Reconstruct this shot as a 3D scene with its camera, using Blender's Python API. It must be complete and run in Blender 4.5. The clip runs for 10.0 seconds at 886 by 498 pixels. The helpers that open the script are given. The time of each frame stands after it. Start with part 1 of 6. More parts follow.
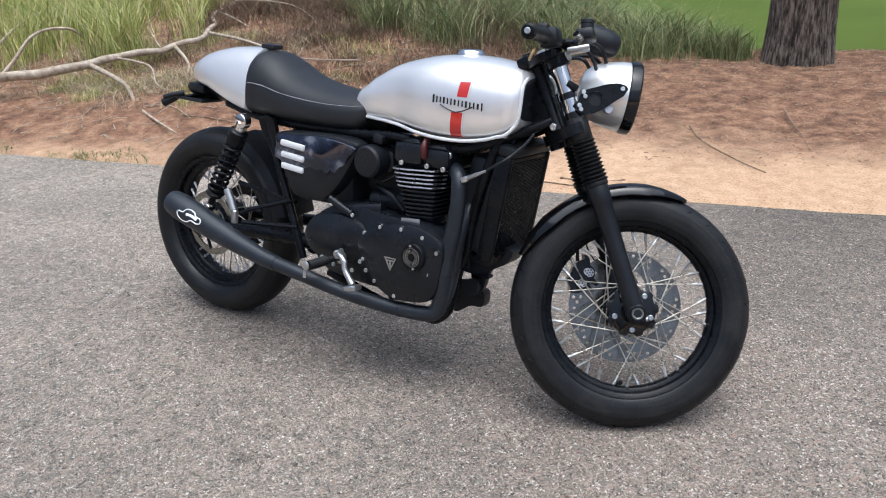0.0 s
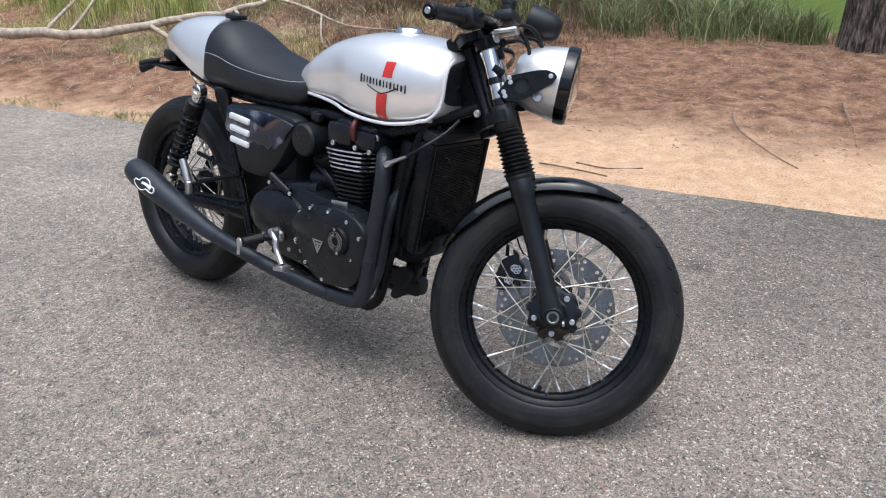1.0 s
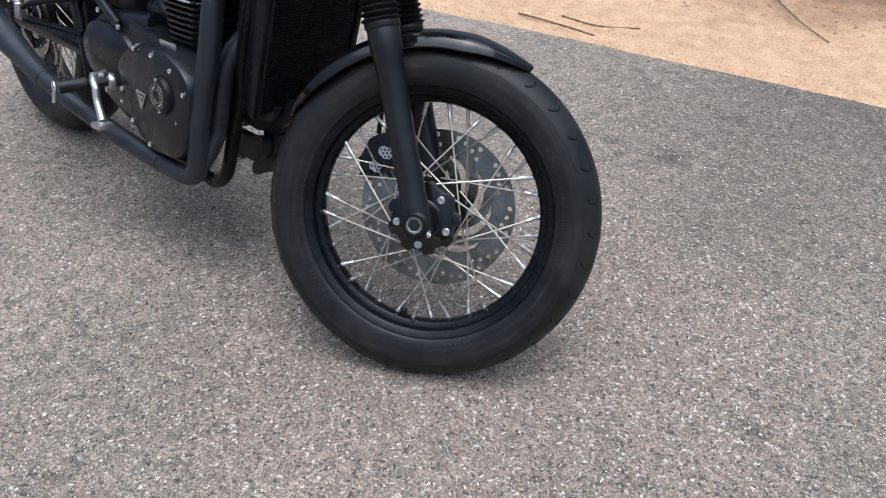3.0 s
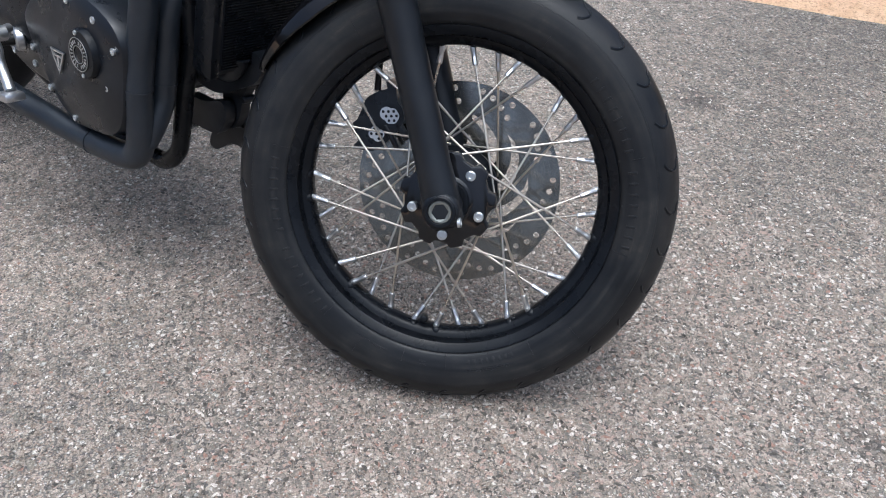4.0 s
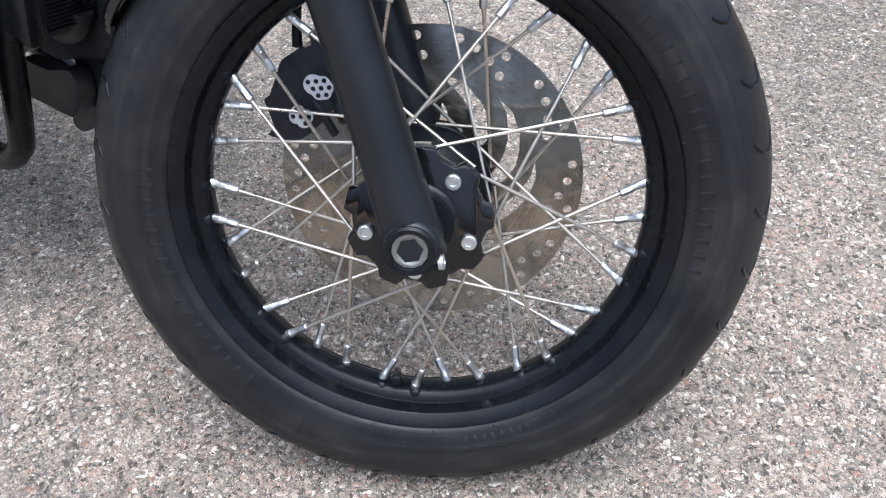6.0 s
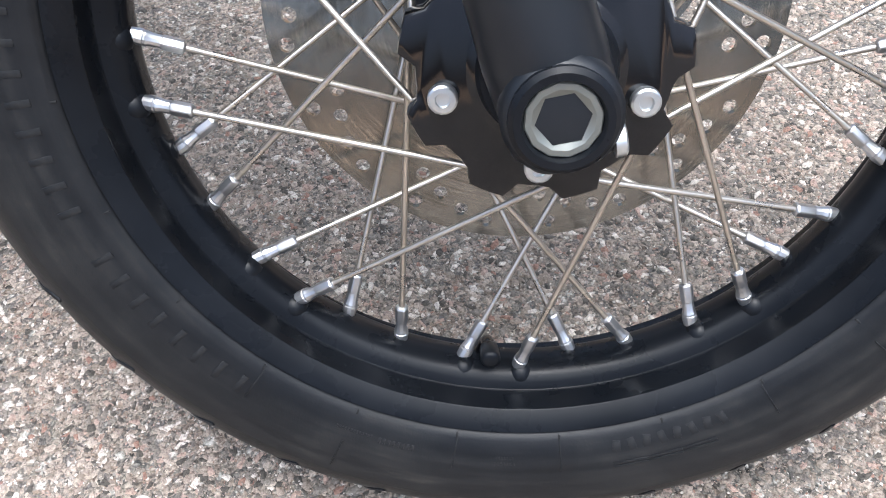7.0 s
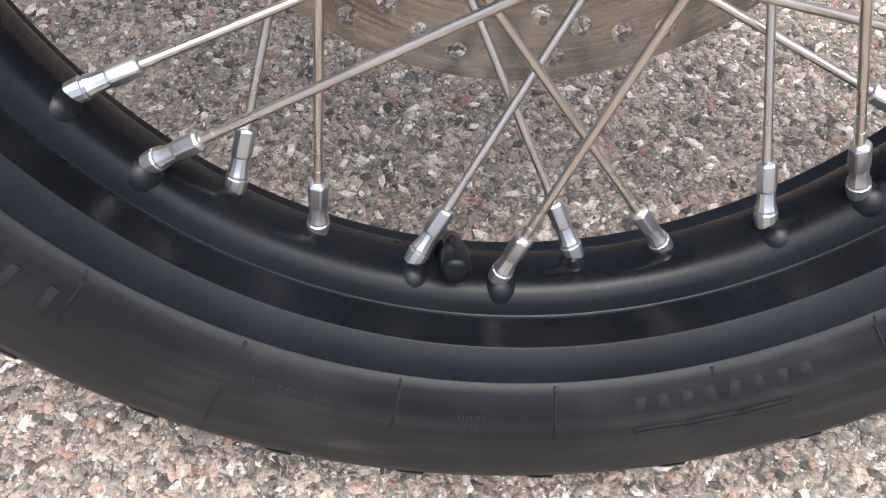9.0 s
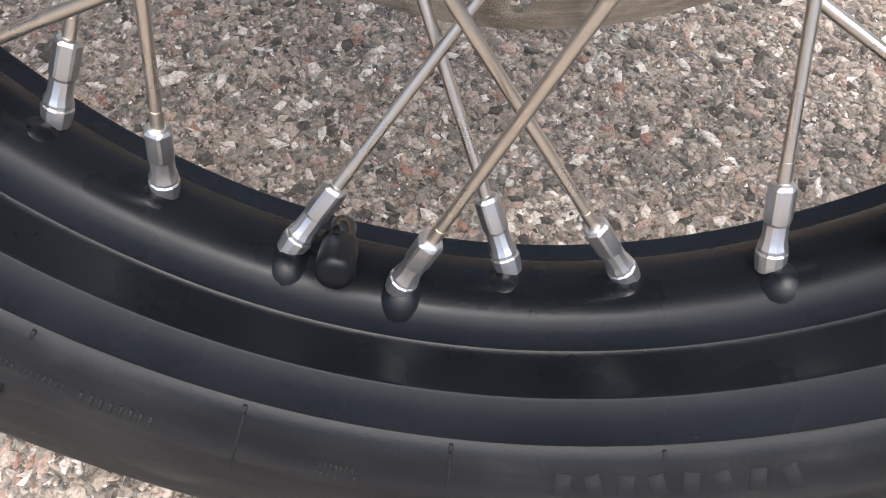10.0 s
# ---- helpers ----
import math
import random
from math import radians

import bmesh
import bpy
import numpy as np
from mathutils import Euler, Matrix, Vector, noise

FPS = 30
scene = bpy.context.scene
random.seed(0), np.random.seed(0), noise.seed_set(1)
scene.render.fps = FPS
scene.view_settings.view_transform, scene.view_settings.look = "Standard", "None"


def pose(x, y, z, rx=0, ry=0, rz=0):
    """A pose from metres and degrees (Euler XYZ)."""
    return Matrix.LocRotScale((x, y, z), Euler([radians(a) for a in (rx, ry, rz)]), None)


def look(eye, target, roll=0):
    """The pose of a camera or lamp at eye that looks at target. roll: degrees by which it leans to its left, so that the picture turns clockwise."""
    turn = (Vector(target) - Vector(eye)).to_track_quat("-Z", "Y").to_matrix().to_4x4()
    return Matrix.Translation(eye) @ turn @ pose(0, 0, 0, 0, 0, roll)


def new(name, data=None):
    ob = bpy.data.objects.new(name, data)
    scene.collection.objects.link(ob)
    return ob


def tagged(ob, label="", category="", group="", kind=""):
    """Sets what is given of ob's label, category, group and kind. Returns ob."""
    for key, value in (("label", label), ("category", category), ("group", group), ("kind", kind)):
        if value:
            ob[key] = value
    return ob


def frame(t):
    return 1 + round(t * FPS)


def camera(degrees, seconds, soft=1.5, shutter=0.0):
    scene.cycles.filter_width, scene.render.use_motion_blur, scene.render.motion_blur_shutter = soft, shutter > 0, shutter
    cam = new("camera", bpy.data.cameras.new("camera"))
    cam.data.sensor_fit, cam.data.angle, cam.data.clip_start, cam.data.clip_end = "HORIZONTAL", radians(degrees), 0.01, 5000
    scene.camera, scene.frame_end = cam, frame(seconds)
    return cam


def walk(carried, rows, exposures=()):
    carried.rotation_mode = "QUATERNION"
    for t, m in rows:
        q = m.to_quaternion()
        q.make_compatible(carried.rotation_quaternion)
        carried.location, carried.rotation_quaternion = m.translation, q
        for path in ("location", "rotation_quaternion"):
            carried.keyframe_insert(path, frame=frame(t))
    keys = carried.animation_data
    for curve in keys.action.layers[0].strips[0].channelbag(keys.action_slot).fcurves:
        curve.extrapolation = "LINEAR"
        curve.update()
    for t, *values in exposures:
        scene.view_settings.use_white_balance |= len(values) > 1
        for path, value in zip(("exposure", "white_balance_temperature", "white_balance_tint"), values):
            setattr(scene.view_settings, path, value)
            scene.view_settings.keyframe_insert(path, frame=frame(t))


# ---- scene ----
cam = camera(55.2, 10.0, soft=1.05)
PATH = [
    (0, (2.2100, -1.8268, 1.3036), (1.0990, -0.2278, 0.5168), -2.50),
    (0.5, (2.3055, -1.6158, 1.2931), (1.1235, -0.0817, 0.4790), -2.50),
    (1, (2.5138, -1.4623, 1.2952), (1.2206, -0.0389, 0.4496), -1.80),
    (1.5, (2.6918, -1.3426, 1.2847), (1.3240, -0.0231, 0.3897), -0.90),
    (2, (2.6629, -1.1745, 1.2279), (1.2993, 0.0936, 0.2552), -0.10),
    (2.5, (2.5885, -1.0100, 1.2080), (1.2832, 0.2475, 0.1476), 1.14),
    (2.7, (2.5374, -0.9315, 1.1765), (1.2597, 0.3180, 0.0714), 1.40),
    (3.8, (2.1529, -0.6770, 0.9728), (1.0118, 0.5565, -0.2865), 0.20),
    (4, (2.1191, -0.6670, 0.9598), (1.0126, 0.5911, -0.3063), 0.27),
    (4.5, (2.0737, -0.6552, 0.9420), (1.0217, 0.6429, -0.3301), 0.98),
    (5, (2.0247, -0.6334, 0.9326), (1.0155, 0.6655, -0.3728), 0.89),
    (5.2, (1.9971, -0.5907, 0.9130), (1.0077, 0.6924, -0.4229), 0.65),
    (6.3, (1.7726, -0.2921, 0.7385), (0.8658, 0.8445, -0.7774), -3.87),
    (6.5, (1.7191, -0.2610, 0.6710), (0.8440, 0.8509, -0.8814), -4.85),
    (7, (1.6214, -0.2185, 0.5568), (0.8340, 0.8765, -1.0531), -5.10),
    (7.5, (1.5930, -0.1693, 0.3983), (0.8729, 0.9531, -1.2243), -3.10),
    (8, (1.5661, -0.1299, 0.3585), (0.8600, 0.9297, -1.3131), -3.21),
    (8.5, (1.5660, -0.1284, 0.3431), (0.8343, 0.9629, -1.2968), -3.53),
    (9, (1.5592, -0.1230, 0.4048), (0.9927, 0.8057, -1.3920), 0.53),
    (9.5, (1.5636, -0.0899, 0.3557), (1.0239, 0.7313, -1.5013), 4.07),
    (10, (1.5629, -0.0499, 0.3367), (0.9993, 0.7574, -1.5194), 5.33),
]
walk(cam, [(t, look(eye, target, roll)) for t, eye, target, roll in PATH], [(0.0, 0.32, 5500, 4.5), (2.7, 0.30, 5440, 5), (5.0, 0.70, 5330, 4), (6.5, 1.08, 5420, 4.5), (8.5, 1.40, 5880, 7), (9.5, 1.22, 5900, 7), (10.0, 1.36, 6020, 7)])

# ---- daylight: bright haze, sun behind thin cloud ----
world = bpy.data.worlds.new("world")
scene.world = world
world.use_nodes = True
wn = world.node_tree
sky = wn.nodes.new("ShaderNodeTexSky")
sky.sky_type = "NISHITA"
sky.sun_disc = False
SUN_UP, SUN_ROUND = radians(80), radians(120)
sky.sun_elevation, sky.sun_rotation = SUN_UP, SUN_ROUND
sky.air_density, sky.dust_density, sky.ozone_density = 0.55, 8.5, 0.4
wn.nodes["Background"].inputs["Strength"].default_value = 0.15
wn.links.new(sky.outputs[0], wn.nodes["Background"].inputs["Color"])
sun = new("sun", bpy.data.lights.new("sun", "SUN"))
sun.data.energy, sun.data.angle, sun.data.color = 1.5, radians(92), (1.0, 0.98, 0.95)
sun_way = Vector((math.sin(SUN_ROUND) * math.cos(SUN_UP), math.cos(SUN_ROUND) * math.cos(SUN_UP), math.sin(SUN_UP)))
sun.matrix_world = look(sun_way * 20, (0, 0, 0))
scene.view_settings.exposure = 0.5

# ---- tools for meshes ----
def smooth01(v, a, b):
    t = min(1.0, max(0.0, (v - a) / (b - a)))
    return t * t * (3 - 2 * t)


def curve(xs, ys, x):
    """Soft interpolation of ys over xs."""
    if x <= xs[0]:
        return ys[0]
    for i in range(len(xs) - 1):
        if x <= xs[i + 1]:
            p0, p1, p2, p3 = ys[max(0, i - 1)], ys[i], ys[i + 1], ys[min(len(ys) - 1, i + 2)]
            t = (x - xs[i]) / (xs[i + 1] - xs[i])
            return 0.5 * (2 * p1 + (p2 - p0) * t + (2 * p0 - 5 * p1 + 4 * p2 - p3) * t * t + (3 * p1 - p0 - 3 * p2 + p3) * t ** 3)
    return ys[-1]


def softline(pts, steps=6):
    """A Catmull-Rom line through the points."""
    pts = [Vector(p) for p in pts]
    out = []
    for i in range(len(pts) - 1):
        p0, p1, p2, p3 = pts[max(0, i - 1)], pts[i], pts[i + 1], pts[min(len(pts) - 1, i + 2)]
        for k in range(steps):
            t = k / steps
            out.append(0.5 * (2 * p1 + (p2 - p0) * t + (2 * p0 - 5 * p1 + 4 * p2 - p3) * t * t + (3 * p1 - p0 - 3 * p2 + p3) * t ** 3))
    return out + [pts[-1]]


def rings(bm, loops, closed=False, caps=True):
    """Skin equal rings of points one after the other."""
    vs = [[bm.verts.new(p) for p in loop] for loop in loops]
    n = len(vs[0])
    for a, b in zip(vs, vs[1:] + ([vs[0]] if closed else [])):
        for i in range(n):
            bm.faces.new((a[i], a[(i + 1) % n], b[(i + 1) % n], b[i]))
    if caps and not closed:
        bm.faces.new(vs[0][::-1])
        bm.faces.new(vs[-1])
    return vs


def lathe(bm, profile, n=48, closed=True, at=(0, 0, 0), turn=None):
    """Revolve (radius, y) pairs about the y axis."""
    turn = turn or Matrix.Identity(4)
    loops = []
    for k in range(n):
        a = 2 * math.pi * k / n
        loops.append([turn @ Vector((r * math.cos(a), y, r * math.sin(a))) + Vector(at) for r, y in profile])
    vs = [[bm.verts.new(p) for p in loop] for loop in loops]
    m = len(profile)
    for k in range(n):
        a, b = vs[k], vs[(k + 1) % n]
        for i in range(m if closed else m - 1):
            bm.faces.new((a[i], a[(i + 1) % m], b[(i + 1) % m], b[i]))
    if not closed:
        for i in (0, m - 1):
            if profile[i][0] > 1e-6:
                bm.faces.new([v[i] for v in vs])


def tube(bm, pts, radius, n=12, soft=0, squash=1.0):
    """A round bar along the points; radius is one number or one for each point."""
    pts = [Vector(p) for p in pts]
    rad = list(radius) if hasattr(radius, "__len__") else [radius] * len(pts)
    if soft:
        m = len(pts)
        fine = softline(pts, soft)
        rad = [curve(list(range(m)), rad, i / soft) for i in range(len(fine))]
        pts = fine
    side = None
    loops = []
    for i, p in enumerate(pts):
        d = (pts[min(i + 1, len(pts) - 1)] - pts[max(i - 1, 0)]).normalized()
        if side is None:
            side = d.orthogonal().normalized()
        side = (side - d * side.dot(d)).normalized()
        up = d.cross(side)
        loops.append([p + (side * math.cos(2 * math.pi * k / n) + up * math.sin(2 * math.pi * k / n) * squash) * rad[i] for k in range(n)])
    rings(bm, loops)


def box(bm, size, at, turn=(0, 0, 0), bevel=0.0):
    """A box with rounded edges."""
    made = bmesh.ops.create_cube(bm, size=1.0, matrix=pose(*at, *turn) @ Matrix.Diagonal((*size, 1)))
    if bevel:
        edges = list({e for v in made["verts"] for e in v.link_edges})
        bmesh.ops.bevel(bm, geom=edges, offset=bevel, segments=2, affect="EDGES", profile=0.5)


def plate(bm, outline, y0, y1, bevel=0.0, dome=0.0):
    """An outline of (x, z) pairs as a plate from y0 to y1; the y1 face is drawn in by the bevel and domed."""
    m = len(outline)
    cx, cz = sum(p[0] for p in outline) / m, sum(p[1] for p in outline) / m
    loops = [[Vector((x, y0, z)) for x, z in outline]]
    if bevel:
        s = 1 if y1 > y0 else -1
        loops.append([Vector((x, y1 - s * bevel, z)) for x, z in outline])
        steps = [(0.3, 0.7), (1.0, 1.0)]
        for inn, dep in steps:
            ring = []
            for x, z in outline:
                d = Vector((cx - x, cz - z))
                d = d.normalized() * bevel * inn if d.length > 1e-6 else d
                ring.append(Vector((x + d.x, y1 - s * bevel * (1 - dep), z + d.y)))
            loops.append(ring)
        if dome:
            for f in (0.75, 0.45, 0.2):
                loops.append([Vector((cx + (p.x - cx) * f, y1 + s * dome * (1 - f * f), cz + (p.z - cz) * f)) for p in loops[3]])
    else:
        loops.append([Vector((x, y1, z)) for x, z in outline])
    rings(bm, loops)


def rod(bm, a, b, r, n=12, bevel=0.0):
    a, b = Vector(a), Vector(b)
    d = (b - a).normalized()
    if bevel:
        tube(bm, [a, a + d * 1e-4, a + d * bevel, b - d * bevel, b - d * 1e-4, b], [r - bevel, r - bevel * 0.9, r, r, r - bevel * 0.9, r - bevel], n)
    else:
        tube(bm, [a, b], r, n)


def mesh_of(name, bm, material, sharp=38):
    bmesh.ops.recalc_face_normals(bm, faces=bm.faces)
    lim = radians(sharp)
    for f in bm.faces:
        f.smooth = True
    for e in bm.edges:
        if len(e.link_faces) == 2 and e.calc_face_angle(0) > lim:
            e.smooth = False
    data = bpy.data.meshes.new(name)
    bm.to_mesh(data)
    bm.free()
    data.materials.append(material)
    return data


def part(name, bm, material, parent=None, label="", at=None, sharp=38):
    """Link a bmesh as one mesh object under a thing or a part."""
    ob = new(name, mesh_of(name, bm, material, sharp))
    ob.parent = parent
    if at is not None:
        ob.matrix_basis = at
    return tagged(ob, label)


def B():
    return bmesh.new()

# ---- materials ----
class Nodes:
    """A material with a Principled shader and short calls for its nodes."""

    def __init__(self, name, colour=(0.5, 0.5, 0.5), rough=0.5, metal=0.0, **more):
        self.m = bpy.data.materials.new(name)
        self.m.use_nodes = True
        self.t = self.m.node_tree
        self.p = self.t.nodes["Principled BSDF"]
        self.set("Base Color", (*colour, 1)), self.set("Roughness", rough), self.set("Metallic", metal)
        for key, value in more.items():
            self.set(key.replace("_", " "), value)
        self.where = self.node("ShaderNodeTexCoord").outputs["Object"]

    def node(self, kind, **props):
        n = self.t.nodes.new(kind)
        for key, value in props.items():
            if key == "data_type":
                n.data_type = value
            elif key == "operation":
                n.operation = value
            elif key == "feature":
                n.feature = value
            elif key == "blend_type":
                n.blend_type = value
        return n

    def set(self, key, value):
        s = self.p.inputs[key]
        if hasattr(value, "is_output"):
            self.t.links.new(value, s)
        else:
            s.default_value = value

    def put(self, n, key, value):
        if hasattr(value, "is_output"):
            self.t.links.new(value, n.inputs[key])
        else:
            n.inputs[key].default_value = value

    def noise(self, scale, detail=4, rough=0.55, stretch=None):
        n = self.node("ShaderNodeTexNoise")
        self.put(n, "Vector", self.scaled(stretch) if stretch else self.where)
        self.put(n, "Scale", scale), self.put(n, "Detail", detail), self.put(n, "Roughness", rough)
        return n.outputs["Fac"]

    def scaled(self, s):
        n = self.node("ShaderNodeMapping")
        self.put(n, "Vector", self.where), self.put(n, "Scale", s)
        return n.outputs[0]

    def voronoi(self, scale, feature="F1", out="Distance", rand=1.0):
        n = self.node("ShaderNodeTexVoronoi", feature=feature)
        self.put(n, "Vector", self.where), self.put(n, "Scale", scale), self.put(n, "Randomness", rand)
        return n.outputs[out]

    def ramp(self, fac, stops, constant=False):
        n = self.node("ShaderNodeValToRGB")
        if constant:
            n.color_ramp.interpolation = "CONSTANT"
        els = n.color_ramp.elements
        while len(els) < len(stops):
            els.new(0.5)
        for e, (at, c) in zip(els, stops):
            e.position = at
            e.color = (*c, 1) if hasattr(c, "__len__") else (c, c, c, 1)
        self.put(n, "Fac", fac)
        return n.outputs["Color"]

    def mix(self, fac, a, b, kind="MIX"):
        n = self.node("ShaderNodeMix", data_type="RGBA", blend_type=kind)
        self.put(n, 0, fac)
        for key, v in ((6, a), (7, b)):
            self.put(n, key, (*v, 1) if hasattr(v, "__len__") and len(v) == 3 else v)
        return n.outputs[2]

    def math(self, kind, a, b=0.0):
        n = self.node("ShaderNodeMath", operation=kind)
        self.put(n, 0, a), self.put(n, 1, b)
        return n.outputs[0]

    def bump(self, height, strength=0.3, depth=0.01, under=None):
        n = self.node("ShaderNodeBump")
        self.put(n, "Height", height), self.put(n, "Strength", strength), self.put(n, "Distance", depth)
        if under is not None:
            self.put(n, "Normal", under)
        self.set("Normal", n.outputs[0])
        return n.outputs[0]

    def island(self):
        return self.node("ShaderNodeNewGeometry").outputs["Random Per Island"]


def coat_paint(name, colour, rough, spread=0.25, coat=0.0, grain=900, metal=0.0, bump=0.0, spec=0.5):
    """Painted or coated metal with a little dust and unevenness."""
    n = Nodes(name, colour, rough, metal)
    n.set("Specular IOR Level", spec)
    dust = n.noise(9, 5, 0.65)
    dark = tuple(c * (1 - spread) for c in colour)
    light = tuple(min(1, c * (1 + spread) + 0.004) for c in colour)
    n.set("Base Color", n.ramp(dust, [(0.3, dark), (0.7, light)]))
    n.set("Roughness", n.ramp(n.noise(34, 4), [(0.3, max(0.04, rough - 0.07)), (0.75, min(1, rough + 0.09))]))
    if coat:
        n.set("Coat Weight", coat), n.set("Coat Roughness", 0.04)
    if bump:
        n.bump(n.noise(grain, 3), bump, 0.0006)
    return n.m


STONES = [(0.0, (0.075, 0.07, 0.062)), (0.12, (0.20, 0.185, 0.168)), (0.28, (0.34, 0.29, 0.25)), (0.42, (0.25, 0.20, 0.165)),
          (0.54, (0.155, 0.145, 0.138)), (0.66, (0.37, 0.325, 0.28)), (0.80, (0.27, 0.24, 0.21)), (0.92, (0.60, 0.575, 0.535))]


def make_asphalt():
    n = Nodes("worn_asphalt", rough=0.85)
    wob = n.node("ShaderNodeTexNoise")
    n.put(wob, "Vector", n.where), n.put(wob, "Scale", 130.0), n.put(wob, "Detail", 2.0)
    shift = n.node("ShaderNodeVectorMath", operation="MULTIPLY_ADD")
    n.put(shift, 0, wob.outputs["Color"]), n.put(shift, 1, (0.006, 0.006, 0.006)), n.put(shift, 2, n.where)
    n.where = shift.outputs[0]
    a = n.ramp(n.voronoi(125, out="Color"), STONES, True)
    b = n.ramp(n.voronoi(300, out="Color"), STONES, True)
    edge = n.voronoi(135, "DISTANCE_TO_EDGE")
    pick = n.ramp(n.noise(60, 3), [(0.44, 0.0), (0.50, 1.0)])
    stones = n.mix(pick, a, b)
    binder = n.ramp(edge, [(0.01, 1.0), (0.07, 0.0)])
    col = n.mix(n.math("MULTIPLY", binder, 0.5), stones, (0.055, 0.048, 0.042))
    for size, share, tone in ((92, 0.80, (0.62, 0.60, 0.56)), (150, 0.80, (0.54, 0.52, 0.49)), (240, 0.78, (0.60, 0.58, 0.54))):
        pale = n.ramp(n.voronoi(size, out="Color"), [(0.0, 0.0), (share, 1.0)], True)
        col = n.mix(n.math("MULTIPLY", pale, n.ramp(n.voronoi(size), [(0.24, 0.85), (0.46, 0.0)])), col, tone)
    pit = n.ramp(n.noise(95, 3, 0.6), [(0.30, (0.30, 0.30, 0.29)), (0.43, (0.86, 0.87, 0.86)), (0.60, (0.96, 0.96, 0.94)), (0.72, (1.30, 1.29, 1.26))])
    col = n.mix(1.0, col, pit, "MULTIPLY")
    clump = n.ramp(n.noise(24, 4, 0.62), [(0.32, (0.72, 0.74, 0.72)), (0.5, (1.0, 0.98, 0.96)), (0.70, (1.24, 1.19, 1.16))])
    col = n.mix(1.0, col, clump, "MULTIPLY")
    for x, y, r in ((1.353, 1.157, 0.075), (1.165, 1.12, 0.035), (2.05, 0.35, 0.05), (0.72, -0.62, 0.04)):
        far = n.node("ShaderNodeVectorMath", operation="DISTANCE")
        n.put(far, 0, n.where), n.put(far, 1, (x, y, 0.0))
        spot = n.math("ADD", n.math("DIVIDE", far.outputs["Value"], r * 1.6), n.math("MULTIPLY", n.noise(28, 4), 0.7))
        col = n.mix(n.ramp(spot, [(0.55, 0.5), (1.0, 0.0)]), col, (0.035, 0.032, 0.03))
    stain = n.ramp(n.noise(1.7, 5, 0.6), [(0.32, (0.80, 0.80, 0.79)), (0.68, (1.12, 1.09, 1.06))])
    col = n.mix(1.0, col, stain, "MULTIPLY")
    # broad tone: paler at low x, darker ahead and towards the asphalt edge
    sep = n.node("ShaderNodeSeparateXYZ")
    n.put(sep, 0, n.where)
    d = n.math("SUBTRACT", sep.outputs[1], n.math("ADD", n.math("MULTIPLY", sep.outputs[0], 0.254), 1.564))
    d = n.math("ADD", d, n.math("MULTIPLY", n.math("SUBTRACT", n.noise(1.3, 5, 0.6), 0.5), 1.2))
    rim = n.node("ShaderNodeMapRange")
    n.put(rim, 0, d), n.put(rim, 1, -1.5), n.put(rim, 2, -0.2), n.put(rim, 3, 0.0), n.put(rim, 4, 0.27)
    ahead = n.node("ShaderNodeMapRange")
    n.put(ahead, 0, sep.outputs[0]), n.put(ahead, 1, -0.2), n.put(ahead, 2, 1.6), n.put(ahead, 3, -0.6), n.put(ahead, 4, 1.0)
    keep = n.math("SUBTRACT", n.math("SUBTRACT", 1.03, n.math("MULTIPLY", ahead.outputs[0], 0.09)), n.math("MULTIPLY", rim.outputs[0], ahead.outputs[0]))
    edge_tone = n.node("ShaderNodeCombineColor")
    for k in range(3):
        n.put(edge_tone, k, keep)
    col = n.mix(1.0, col, edge_tone.outputs[0], "MULTIPLY")
    fine = n.ramp(n.noise(420, 2), [(0.32, (0.5, 0.5, 0.5)), (0.68, (1.5, 1.5, 1.5))])
    n.set("Base Color", n.mix(1.0, col, fine, "MULTIPLY"))
    n.set("Specular IOR Level", 0.3)
    h = n.math("ADD", n.math("MULTIPLY", n.ramp(edge, [(0.0, 0.0), (0.2, 1.0)]), 0.5), n.math("MULTIPLY", n.noise(260, 3), 0.9))
    n.bump(h, 0.6, 0.004)
    return n.m


CHIP_STONES = [(0.0, (0.085, 0.077, 0.066)), (0.11, (0.215, 0.193, 0.167)), (0.26, (0.315, 0.263, 0.22)), (0.40, (0.36, 0.268, 0.222)), (0.50, (0.19, 0.168, 0.147)),
               (0.62, (0.40, 0.343, 0.288)), (0.76, (0.265, 0.224, 0.184)), (0.87, (0.28, 0.172, 0.134)), (0.905, (0.58, 0.535, 0.48))]


def make_chip():
    n = Nodes("road_stone", rough=0.8)
    col = n.ramp(n.island(), CHIP_STONES, True)
    vary = n.ramp(n.noise(520, 6, 0.7), [(0.34, (0.42, 0.40, 0.38)), (0.50, (0.95, 0.93, 0.91)), (0.66, (1.35, 1.32, 1.28))])
    n.set("Base Color", n.mix(1.0, col, vary, "MULTIPLY"))
    n.set("Specular IOR Level", 0.3)
    n.bump(n.noise(1100, 4, 0.7), 0.7, 0.0012)
    return n.m


